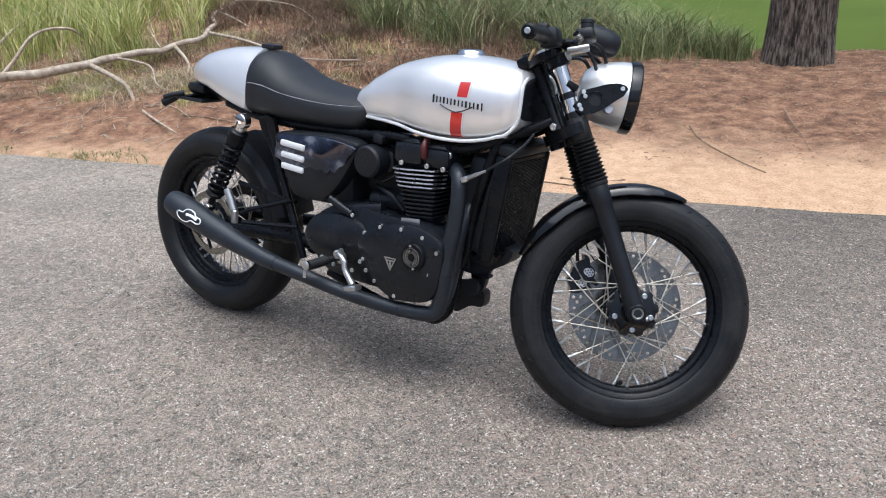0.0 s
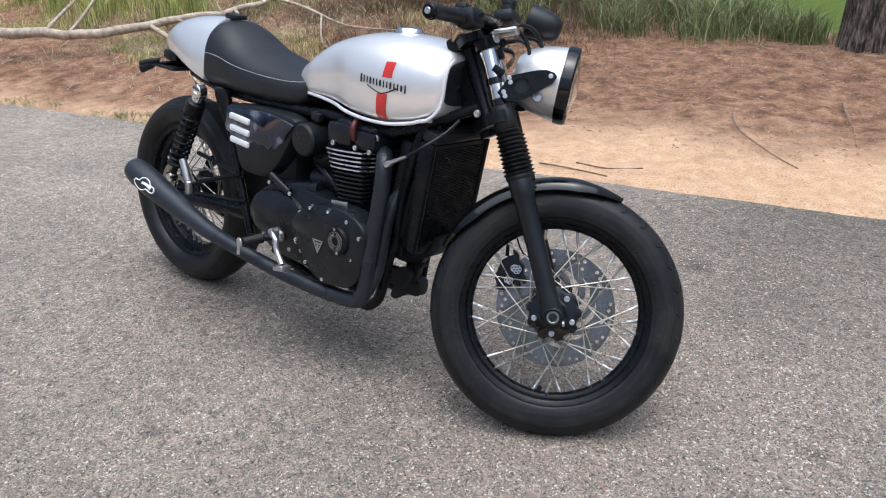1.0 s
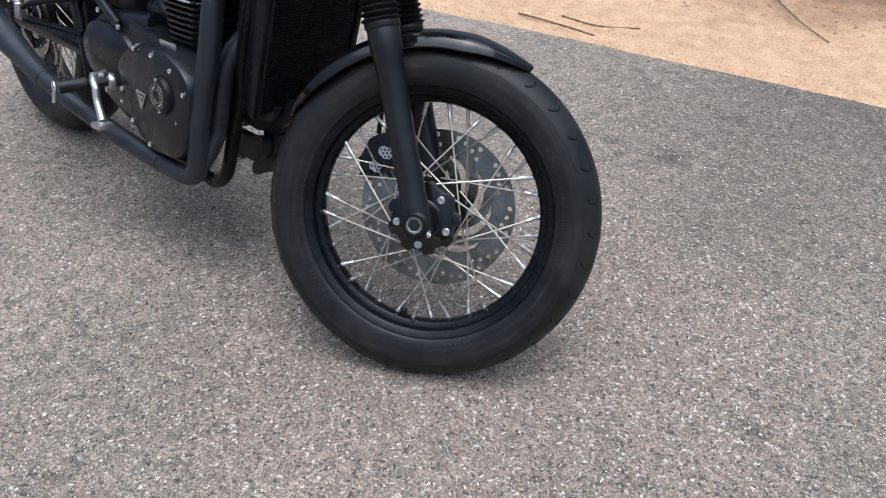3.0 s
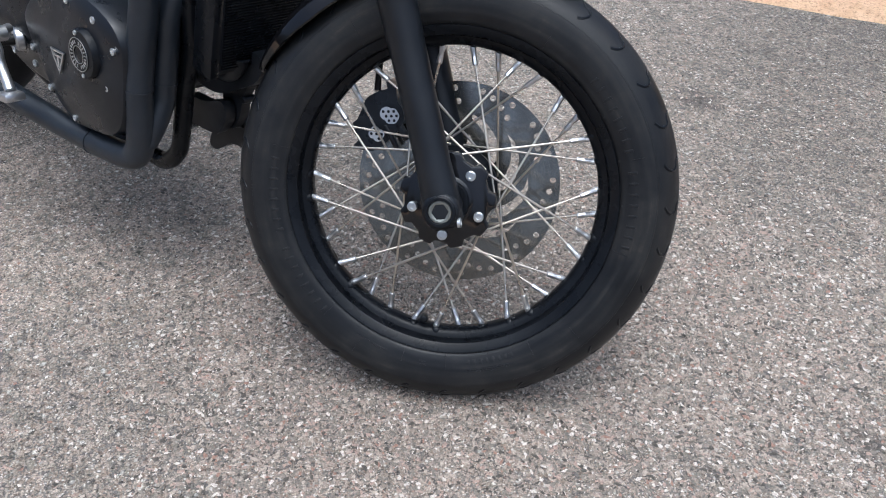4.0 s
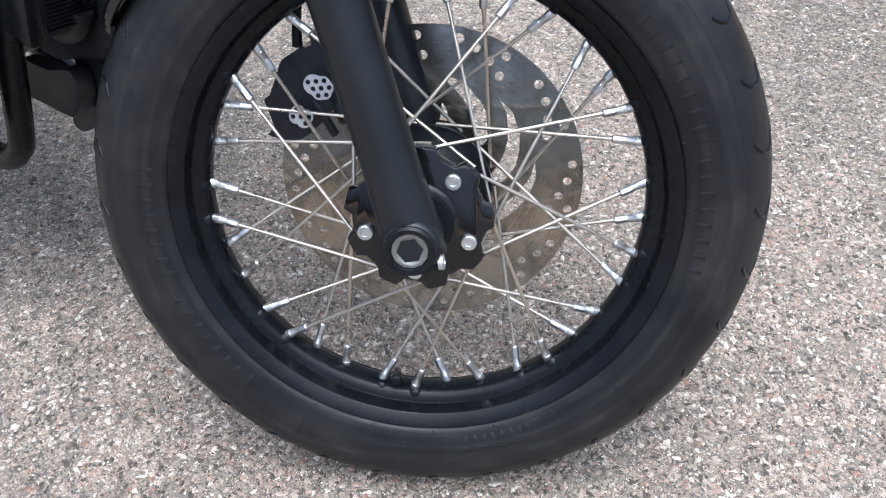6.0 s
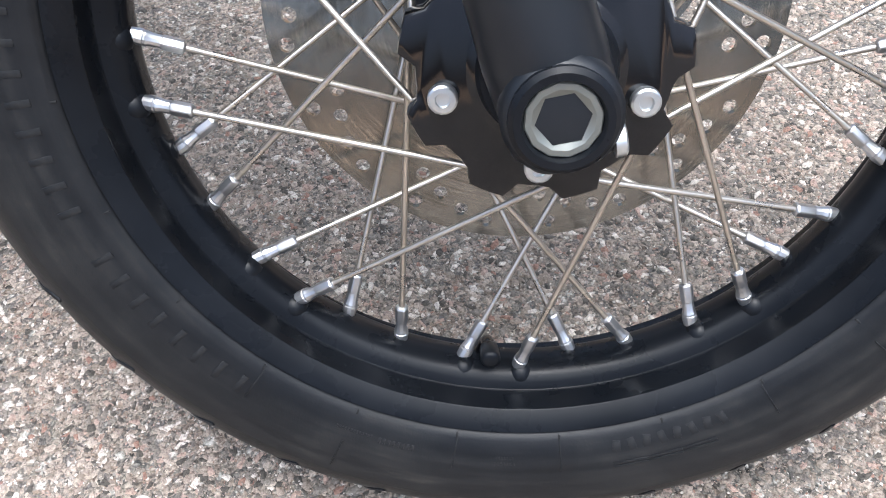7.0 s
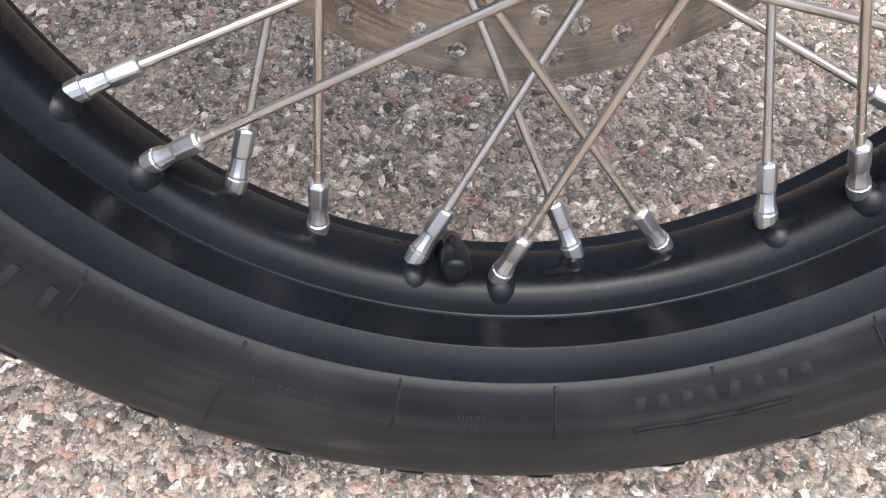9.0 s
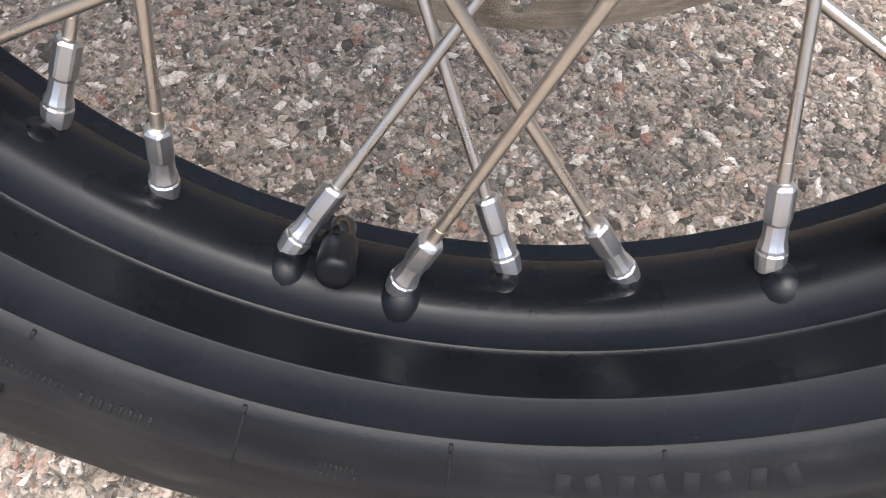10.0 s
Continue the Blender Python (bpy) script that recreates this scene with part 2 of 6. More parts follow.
def make_soil():
    """Sand by the road, reddish earth with needles and litter further up the bank."""
    n = Nodes("sandy_soil", rough=0.95)
    sep = n.node("ShaderNodeSeparateXYZ")
    n.put(sep, 0, n.where)
    # distance from the edge of the asphalt
    d = n.math("SUBTRACT", sep.outputs[1], n.math("ADD", n.math("MULTIPLY", sep.outputs[0], 0.254), 1.6))
    d = n.math("ADD", d, n.math("MULTIPLY", n.math("SUBTRACT", n.noise(1.6, 6, 0.68), 0.5), 1.9))
    shore = n.node("ShaderNodeMapRange")
    n.put(shore, 0, sep.outputs[0]), n.put(shore, 1, -2.4), n.put(shore, 2, 0.6), n.put(shore, 3, -0.32), n.put(shore, 4, 0.5)
    d = n.math("SUBTRACT", d, shore.outputs[0])
    sand = n.ramp(n.noise(14, 6, 0.65), [(0.3, (0.52, 0.335, 0.205)), (0.72, (0.71, 0.495, 0.325))])
    earth = n.ramp(n.noise(9, 8, 0.72), [(0.32, (0.085, 0.050, 0.034)), (0.5, (0.245, 0.138, 0.086)), (0.67, (0.44, 0.272, 0.172))])
    col = n.mix(n.ramp(d, [(0.0, 0.0), (0.75, 1.0)]), sand, earth)
    specks = n.ramp(n.noise(120, 3, 0.7), [(0.33, (0.52, 0.48, 0.45)), (0.46, (1, 1, 1)), (0.7, (1.12, 1.1, 1.06))])
    col = n.mix(1.0, col, specks, "MULTIPLY")
    needles = n.ramp(n.noise(26, 6, 0.8, (1, 5, 1)), [(0.30, (0.45, 0.40, 0.36)), (0.43, (1, 1, 1))])
    n.set("Base Color", n.mix(1.0, col, needles, "MULTIPLY"))
    n.set("Specular IOR Level", 0.15)
    h = n.math("ADD", n.noise(30, 8, 0.7), n.math("MULTIPLY", n.noise(150, 4, 0.7), 0.4))
    n.bump(h, 0.7, 0.03)
    return n.m


def make_rubber():
    n = Nodes("tyre_rubber", (0.02, 0.02, 0.02), 0.55)
    # scuffed rings round the axle, broken up by dust
    sep = n.node("ShaderNodeSeparateXYZ")
    n.put(sep, 0, n.where)
    rad = n.math("SQRT", n.math("ADD", n.math("POWER", n.math("ABSOLUTE", sep.outputs[0]), 2.0), n.math("POWER", n.math("ABSOLUTE", sep.outputs[2]), 2.0)))
    line = n.node("ShaderNodeTexNoise")
    join = n.node("ShaderNodeCombineXYZ")
    n.put(join, 0, n.math("MULTIPLY", rad, 34.0)), n.put(join, 1, n.math("MULTIPLY", n.noise(3, 3), 1.2))
    n.put(line, "Vector", join.outputs[0]), n.put(line, "Scale", 2.6), n.put(line, "Detail", 6.0), n.put(line, "Roughness", 0.7)
    dust = n.math("ADD", n.math("MULTIPLY", n.noise(11, 7, 0.72), 0.6), n.math("MULTIPLY", line.outputs["Fac"], 0.4))
    n.set("Base Color", n.ramp(dust, [(0.40, (0.0050, 0.0055, 0.0066)), (0.50, (0.0092, 0.0097, 0.0107)), (0.57, (0.0160, 0.0158, 0.0156)), (0.66, (0.038, 0.034, 0.029))]))
    n.set("Roughness", n.ramp(dust, [(0.40, 0.36), (0.50, 0.46), (0.60, 0.66)]))
    n.set("Specular IOR Level", 0.28)
    n.bump(n.noise(700, 3), 0.12, 0.0008)
    return n.m


def make_leather():
    n = Nodes("black_vinyl", (0.015, 0.015, 0.016), 0.5)
    n.set("Base Color", n.ramp(n.noise(12, 5), [(0.3, (0.0062, 0.0072, 0.0088)), (0.7, (0.0105, 0.0120, 0.0142))]))
    n.bump(n.voronoi(420), 0.25, 0.0012)
    return n.m


def make_silver_paint():
    n = Nodes("silver_metallic_paint", (0.7, 0.71, 0.72), 0.32, 0.62)
    n.set("Base Color", n.ramp(n.noise(5, 4), [(0.3, (0.83, 0.825, 0.81)), (0.7, (0.89, 0.885, 0.87))]))
    n.set("Roughness", n.ramp(n.noise(60, 4), [(0.3, 0.28), (0.7, 0.38)]))
    n.set("Coat Weight", 1.0), n.set("Coat Roughness", 0.05)
    n.bump(n.noise(2500, 1), 0.04, 0.0004)
    return n.m


def make_disc_steel():
    """Dark worn steel, scored in fine rings by the pads."""
    n = Nodes("brake_steel", (0.15, 0.14, 0.12), 0.26, 0.95)
    sep = n.node("ShaderNodeSeparateXYZ")
    n.put(sep, 0, n.where)
    rad = n.math("SQRT", n.math("ADD", n.math("MULTIPLY", sep.outputs[0], sep.outputs[0]), n.math("MULTIPLY", sep.outputs[2], sep.outputs[2])))
    join = n.node("ShaderNodeCombineXYZ")
    n.put(join, 0, n.math("MULTIPLY", rad, 100.0)), n.put(join, 1, n.math("MULTIPLY", n.noise(14, 3), 2.2))
    score = n.node("ShaderNodeTexNoise")
    n.put(score, "Vector", join.outputs[0]), n.put(score, "Scale", 5.0), n.put(score, "Detail", 8.0), n.put(score, "Roughness", 0.8)
    rings_of = n.ramp(score.outputs["Fac"], [(0.34, (0.10, 0.094, 0.082)), (0.50, (0.25, 0.24, 0.215)), (0.66, (0.52, 0.505, 0.47))])
    n.set("Base Color", n.mix(0.35, rings_of, n.ramp(n.noise(20, 4), [(0.34, (0.12, 0.11, 0.09)), (0.64, (0.38, 0.37, 0.335))])))
    n.set("Roughness", n.ramp(score.outputs["Fac"], [(0.35, 0.24), (0.65, 0.13)]))
    n.bump(score.outputs["Fac"], 0.05, 0.0004)
    return n.m


def make_bark():
    n = Nodes("pine_bark", rough=0.95)
    ridge = n.noise(9, 9, 0.72, (5.0, 5.0, 0.85))
    n.set("Base Color", n.ramp(ridge, [(0.40, (0.022, 0.017, 0.013)), (0.49, (0.115, 0.09, 0.072)), (0.60, (0.29, 0.245, 0.205))]))
    n.bump(ridge, 1.0, 0.05)
    return n.m


def make_deadwood():
    n = Nodes("weathered_wood", rough=0.9)
    g = n.noise(18, 6, 0.65)
    n.set("Base Color", n.ramp(g, [(0.3, (0.20, 0.15, 0.105)), (0.55, (0.42, 0.35, 0.27)), (0.75, (0.58, 0.51, 0.42))]))
    n.bump(g, 0.6, 0.01)
    return n.m


def make_twig():
    n = Nodes("brown_twig", rough=0.9)
    n.set("Base Color", n.ramp(n.noise(40, 5), [(0.3, (0.10, 0.06, 0.038)), (0.7, (0.34, 0.24, 0.16))]))
    return n.m


def make_leafy(name, stops, rough=0.6):
    n = Nodes(name, rough=rough)
    n.set("Base Color", n.ramp(n.island(), stops))
    n.set("Subsurface Weight", 0.0)
    return n.m


def make_navy():
    """Very dark blue lacquer; the paler patches are sky reflections put into the colour."""
    n = Nodes("navy_lacquer", (0.01, 0.014, 0.028), 0.09)
    n.set("Base Color", n.ramp(n.noise(14, 5, 0.6), [(0.40, (0.005, 0.007, 0.016)), (0.54, (0.018, 0.025, 0.048)), (0.64, (0.14, 0.15, 0.18))]))
    n.set("Coat Weight", 0.3), n.set("Coat Roughness", 0.03)
    n.bump(n.noise(9, 3), 0.22, 0.01)
    return n.m


TWIG = make_twig()
ASPHALT, CHIP, SOIL, BARK, DEADWOOD = make_asphalt(), make_chip(), make_soil(), make_bark(), make_deadwood()
RUBBER, VINYL, SILVER, DISC, NAVY = make_rubber(), make_leather(), make_silver_paint(), make_disc_steel(), make_navy()
SATIN = coat_paint("satin_black_coat", (0.0031, 0.0040, 0.0058), 0.29, 0.3, spec=0.18)
# same finish as the satin coat, lightened for the sheen on the fork legs
SATIN_LIT = coat_paint("satin_black_coat_lit", (0.0048, 0.0062, 0.0086), 0.38, 0.3, spec=0.36)
CRINKLE = coat_paint("black_engine_coat", (0.0054, 0.0070, 0.0100), 0.31, 0.35, bump=0.12, grain=1500, spec=0.34)
GLOSS = coat_paint("gloss_black_paint", (0.003, 0.003, 0.004), 0.06, 0.3, spec=0.46)
EXHAUST = coat_paint("matt_ceramic_coat", (0.0105, 0.0146, 0.0208), 0.44, 0.25, bump=0.1, grain=1100, spec=0.46)
PLASTIC = coat_paint("black_plastic", (0.0076, 0.0092, 0.0122), 0.43, 0.35, spec=0.32)
CHROME = coat_paint("polished_steel", (0.74, 0.74, 0.73), 0.13, 0.08, metal=1.0)
STEEL = coat_paint("spoke_steel", (0.57, 0.52, 0.45), 0.30, 0.12, metal=0.92)
ALLOY = coat_paint("bare_alloy", (0.58, 0.58, 0.58), 0.34, 0.2, metal=0.95)
ZINC = coat_paint("zinc_plated_steel", (0.60, 0.62, 0.62), 0.33, 0.15, metal=0.9)
SILVERED = coat_paint("silvered_reflector", (0.86, 0.86, 0.85), 0.42, 0.05, metal=0.35)
DULL = coat_paint("dull_axle_steel", (0.20, 0.205, 0.185), 0.42, 0.2, metal=0.8)
FINEDGE = coat_paint("machined_fin_edge", (0.70, 0.70, 0.69), 0.3, 0.1, metal=0.8)
RED = coat_paint("red_decal", (0.52, 0.022, 0.015), 0.3, 0.08, coat=0.6)
BLACK_DECAL = coat_paint("black_decal", (0.012, 0.012, 0.013), 0.35, 0.1)
WHITE = coat_paint("white_decal", (0.72, 0.72, 0.72), 0.4, 0.06)
REDDISH = coat_paint("red_rubber_cap", (0.06, 0.006, 0.005), 0.4, 0.2)
THREAD = coat_paint("grey_thread", (0.32, 0.33, 0.35), 0.8, 0.1)
GLASS = Nodes("clear_lens", (1, 1, 1), 0.03, 0.0, Transmission_Weight=1.0, IOR=1.46).m
TAIL_RED = Nodes("red_lens", (0.10, 0.006, 0.006), 0.2).m
WATER_N = Nodes("green_pond", (0.10, 0.19, 0.02), 0.5, IOR=1.33)
WATER_N.set("Specular IOR Level", 0.02)
WATER_N.set("Base Color", WATER_N.ramp(WATER_N.noise(0.35, 4), [(0.3, (0.070, 0.100, 0.019)), (0.7, (0.10, 0.133, 0.028))]))
WATER_N.bump(WATER_N.noise(2.2, 3, 0.5, (1, 3, 1)), 0.08, 0.02)
WATER = WATER_N.m

# ---- ground ----
EDGE_A, EDGE_B = 1.564, 0.254      # edge of the asphalt: y = EDGE_A + EDGE_B * x


def past_edge(x, y):
    return (y - EDGE_A - EDGE_B * x) * 0.969


def height(x, y):
    """The bank beyond the asphalt; below the road inside its edge."""
    d = past_edge(x, y)
    left = smooth01(-x, 0.3, 3.2)
    h = -0.03 + 0.045 * smooth01(d, -0.06, 0.05)
    h += 0.02 * smooth01(d, 0.05, 0.5) + 0.10 * smooth01(d, 0.8, 3.0)
    h += left * (0.10 * smooth01(d, 0.25, 1.1) + 0.25 * smooth01(d, 1.0, 4.5))
    crest = 3.45 + 2.6 * smooth01(-x, 0.2, 3.0) + 6 * smooth01(-x, 3.0, 6.0)
    h -= (0.75 + left) * smooth01(d, crest, crest + 1.7)
    k = smooth01(d, 0.0, 0.4)
    h += k * (0.03 * noise.noise(Vector((x * 1.3, y * 1.3, 0))) + 0.018 * noise.noise(Vector((x * 4.5, y * 4.5, 3))) + 0.007 * noise.noise(Vector((x * 15, y * 15, 7))))
    h += 0.012 * (1 - k) * smooth01(d, -0.05, 0.05) * noise.noise(Vector((x * 6, y * 6, 1)))
    return h


def axis_steps(lo, a, b, hi, fine):
    out, v, s = [], a, fine
    while v < b:
        out.append(v)
        v += fine
    while v < hi:
        out.append(v)
        s *= 1.35
        v += s
    out.append(hi)
    v, s, low = a - fine, fine, []
    while v > lo:
        low.append(v)
        s *= 1.35
        v -= s
    return [lo] + low[::-1] + out


def sheet(name, xs, ys, z, material, label, category):
    data = bpy.data.meshes.new(name)
    verts = [(x, y, z(x, y)) for y in ys for x in xs]
    w = len(xs)
    faces = [(j * w + i, j * w + i + 1, (j + 1) * w + i + 1, (j + 1) * w + i) for j in range(len(ys) - 1) for i in range(w - 1)]
    data.from_pydata(verts, [], faces)
    data.materials.append(material)
    data.polygons.foreach_set("use_smooth", [True] * len(faces))
    return tagged(new(name, data), label, category, kind="structure")


sheet("ground", axis_steps(-600, -6.5, 3.2, 600, 0.045), axis_steps(-600, 0.5, 6.2, 600, 0.045), height, SOIL,
      "sandy bank of tan and reddish earth with needle litter beside the road", "ground")


def build_road():
    bm = B()
    xs = [-60 + 120 * i / 1200 for i in range(1201)]
    far, near, low = [], [], []
    for x in xs:
        w = 0.022 * noise.noise(Vector((x * 3.1, 0.3, 2))) + 0.012 * noise.noise(Vector((x * 14, 0.3, 5)))
        far.append(bm.verts.new((x, EDGE_A + EDGE_B * x + w, 0)))
        low.append(bm.verts.new((x, EDGE_A + EDGE_B * x + w + 0.02, -0.045)))
        near.append(bm.verts.new((x, -6 + EDGE_B * x, 0)))
    for i in range(len(xs) - 1):
        bm.faces.new((near[i], near[i + 1], far[i + 1], far[i]))
        bm.faces.new((far[i], far[i + 1], low[i + 1], low[i]))
    return tagged(part("road", bm, ASPHALT), "worn grey-brown asphalt with exposed stone chips", "road", kind="structure")


build_road()
sheet("water", axis_steps(-80, -8, 8, 80, 2.0), axis_steps(3.0, 4, 20, 120, 2.0), lambda x, y: -0.38, WATER, "still green pond water beyond the bank", "water")

from mathutils.geometry import delaunay_2d_cdt

# ---- the motorcycle, built upright: x ahead, y to its left, z up from under the rear tyre ----
LEAN_M = pose(0, 0, 0, 0, 0, 0.5) @ pose(0, 0, 0, -8.2, 0, 0)
bike = new("motorcycle")
bike.matrix_world = LEAN_M
tagged(bike, "black and silver cafe racer motorcycle leaning on its stand, bars turned", "motorcycle")
RAKE = radians(25.5)
AXIS = Vector((-math.sin(RAKE), 0, math.cos(RAKE)))
STEM = Vector((1.4381, 0.0117, 0.2958))
STEER = Matrix.Translation(STEM) @ Matrix.Rotation(radians(33.34), 4, AXIS) @ Matrix.Translation(-STEM)
HUB = Vector((1.4742, 0.0297, 0.3121))          # front wheel's middle before steering
FRONT = STEER @ Matrix.Translation(HUB)
REAR = Matrix.Translation((0, 0, 0.323))
REAR_R, FRONT_R = 0.323, 0.3145


def polar(r, a, y):
    a = radians(a)
    return Vector((r * math.cos(a), y, r * math.sin(a)))


def tyre_mesh(bm, r, half, bead, bead_y, mid):
    tall, swell = r - bead, half - bead_y
    side = [(bead - 0.006, bead_y - 0.006), (bead + 0.0006, bead_y - 0.0026), (bead + 0.0018, bead_y - 0.0012), (bead + 0.0036, bead_y + 0.12 * swell),
            (bead + tall * 0.075, bead_y + 0.30 * swell), (bead + tall * 0.13, bead_y + 0.52 * swell), (bead + tall * 0.22, bead_y + 0.80 * swell), (bead + tall * 0.38, half), (bead + tall * 0.55, half * 0.985), (bead + tall * 0.612, half * 0.957), (bead + tall * 0.618, half * 0.934), (bead + tall * 0.68, half * 0.895),
            (bead + tall * 0.8, half * 0.74), (bead + tall * 0.9, half * 0.52), (bead + tall * 0.97, half * 0.28), (r, 0)]
    prof = [(a, mid - b) for a, b in side] + [(a, mid + b) for a, b in side[-2::-1]]
    lathe(bm, prof, 180)


def rim_mesh(bm, fl, w, bed, mid):
    """Flanged rim: lip, slanted face, channel, rounded shoulder and spoke bed."""
    half = [(fl - 0.001, w - 0.004), (fl + 0.0002, w - 0.0008), (fl - 0.0004, w + 0.0004), (fl - 0.0014, w + 0.0002), (fl - 0.0122, w - 0.0060), (fl - 0.0129, w - 0.0067), (fl - 0.0131, w - 0.0076),
            (fl - 0.0129, w - 0.0090), (fl - 0.0134, w - 0.0150), (fl - 0.0140, w - 0.0212), (fl - 0.0144, w - 0.0224), (fl - 0.0150, w - 0.0231), (fl - 0.0160, w - 0.0234),
            (bed + 0.0085, w - 0.0246), (bed + 0.0050, w - 0.0264), (bed + 0.0023, w - 0.0293), (bed + 0.0007, w - 0.0330), (bed, w - 0.037), (bed, 0.0015)]
    prof = [(a, mid - b) for a, b in half] + [(a, mid + b) for a, b in half[::-1]] + [(fl - 0.004, mid + w - 0.008), (fl - 0.006, mid + 0.012), (fl - 0.006, mid - 0.012), (fl - 0.004, mid - w + 0.008)]
    lathe(bm, prof, 216)


def bump_mesh(bm, r):
    """A round dome pressed out of the rim round a nipple."""
    bmesh.ops.create_uvsphere(bm, u_segments=20, v_segments=12, radius=r)


def frame_to(a, b):
    """A pose at a with z towards b."""
    return Matrix.Translation(a) @ (b - a).to_track_quat("Z", "Y").to_matrix().to_4x4()


def nipple_mesh(bm):
    def ring(r, z, k=12):
        return [Vector((r * math.cos(2 * math.pi * i / k), r * math.sin(2 * math.pi * i / k), z)) for i in range(k)]
    hexa = lambda z, r=0.0033: [Vector((r * math.cos(math.pi * (i // 2) / 3 + (0.12 if i % 2 else -0.12)), r * math.sin(math.pi * (i // 2) / 3 + (0.12 if i % 2 else -0.12)), z)) for i in range(12)]
    rings(bm, [ring(0.0034, -0.004), ring(0.0038, -0.0006), ring(0.0038, 0.0008), ring(0.0034, 0.0012), ring(0.0034, 0.0018), ring(0.0036, 0.0022), ring(0.0034, 0.0030), ring(0.0030, 0.0042), ring(0.0029, 0.0085),
               hexa(0.0094), hexa(0.0178), ring(0.0027, 0.0186), ring(0.0019, 0.0190)])


def bolt_mesh(bm, r=0.007, h=0.005, n=16):
    """A round socket-head screw along z with a hollow top."""
    prof = [(r * 1.02, 0), (r, h * 0.85), (r * 0.86, h), (r * 0.50, h * 1.02), (r * 0.44, h * 0.72), (0.0001, h * 0.70)]
    loops = [[Vector((a * math.cos(2 * math.pi * k / n), a * math.sin(2 * math.pi * k / n), z)) for k in range(n)] for a, z in prof]
    rings(bm, loops)


def pierced(bm, outer, holes, y0, y1):
    """A flat plate between y0 and y1 with an outline of (x, z) pairs and holes through it."""
    pts, loops = [], []
    for loop in [outer] + holes:
        loops.append(list(range(len(pts), len(pts) + len(loop))))
        pts += [Vector(p) for p in loop]
    edges = [(l[i], l[(i + 1) % len(l)]) for l in loops for i in range(len(l))]
    co, _, tris, _, _, _ = delaunay_2d_cdt(pts, edges, [], 0, 1e-7)
    def hollow(c):
        def inside(loop):
            hit = False
            for i in range(len(loop)):
                (x1, z1), (x2, z2) = loop[i - 1], loop[i]
                if (z1 > c.y) != (z2 > c.y) and c.x < (x2 - x1) * (c.y - z1) / (z2 - z1) + x1:
                    hit = not hit
            return hit
        return not inside(outer) or any((c - Vector(h[0])).length < 0.12 and inside(h) for h in holes)
    va, vb = ([bm.verts.new((q.x, y, q.y)) for q in co] for y in (y0, y1))
    kept = [t for t in tris if not hollow(sum((co[i] for i in t), Vector((0, 0))) / len(t))]
    count = {}
    for t in kept:
        bm.faces.new([va[i] for i in t])
        bm.faces.new([vb[i] for i in reversed(t)])
        for i in range(len(t)):
            key = tuple(sorted((t[i - 1], t[i])))
            count[key] = count.get(key, 0) + 1
    for (i, j), c in count.items():
        if c == 1:
            bm.faces.new((va[i], va[j], vb[j], vb[i]))
    bmesh.ops.delete(bm, geom=[v for v in bm.verts if not v.link_faces], context="VERTS")


to_right = Matrix.Rotation(radians(90), 4, "X")       # z of a small mesh turned to the bike's right
nip_data = mesh_of("nipple", (lambda b: (nipple_mesh(b), b)[1])(B()), ALLOY, 18)
boss_data = mesh_of("boss", (lambda b: (bump_mesh(b, 0.0088), b)[1])(B()), SATIN, 80)
screw_data = mesh_of("bolt", (lambda b: (bolt_mesh(b), b)[1])(B()), ZINC, 30)


def child(name, data, parent, at, label=""):
    ob = new(name, data)
    ob.parent = parent
    ob.matrix_basis = at
    return tagged(ob, label)


def wheel(name, where, tyre_r, tyre_half, fl, w, bed, lacing, hub_r, spoke_r, label, mid=0.0):
    bm = B()
    rim_mesh(bm, fl, w, bed, mid)
    rim = part(name, bm, SATIN, bike, label, where, 28)
    bm = B()
    tyre_mesh(bm, tyre_r, tyre_half, fl - 0.001, w, mid)
    part("tyre", bm, RUBBER, rim, "black road tyre with worn sidewall", None, 26)
    spokes = {}
    for k in range(9):
        for na, ny, ha, hy in lacing:
            a, b = polar(bed - 0.0035, na + 40 * k, ny), polar(hub_r, ha + 40 * k, hy)
            d = (b - a).normalized()
            key = (na, ha)
            if key not in spokes:
                bm = B()
                rod(bm, (0, 0, 0.014), (0, 0, (b - a).length), spoke_r, 10)
                tube(bm, [(0, 0, 0.016), (0, 0, 0.029)], spoke_r * 1.12, 10)
                spokes[key] = mesh_of("spoke", bm, STEEL)
            at = frame_to(a, b)
            child("spoke", spokes[key], rim, at)
            child("nipple", nip_data, rim, at @ Matrix.Scale(1.2, 4))
            child("boss", boss_data, rim, Matrix.Translation(polar(bed + 0.0075, na + 40 * k, mid + 0.2 * ny - (0.0058 if ny < 0 else 0.0025))))
    return rim


FRONT_LACING = [(-94.3, -0.0007, -29.0, 0.030), (-84.7, -0.0074, -34.0, -0.042), (-76.2, 0.0075, -132.0, 0.033), (-66.2, 0.0021, -150.0, -0.034)]
REAR_LACING = [(-95.8, -0.010, -69, -0.035), (-86.2, -0.010, -17.2, -0.035), (-77.3, 0.010, -137.3, 0.035), (-67.3, 0.010, -139.3, 0.035)]
front = wheel("front_wheel", FRONT, FRONT_R, 0.0480, 0.2323, 0.0406, 0.2045, FRONT_LACING, 0.064, 0.00175, "satin black rim with bright steel spokes", 0.002)
rear = wheel("rear_wheel", REAR, REAR_R, 0.074, 0.228, 0.0485, 0.191, REAR_LACING, 0.065, 0.0019, "satin black rear rim with steel spokes")


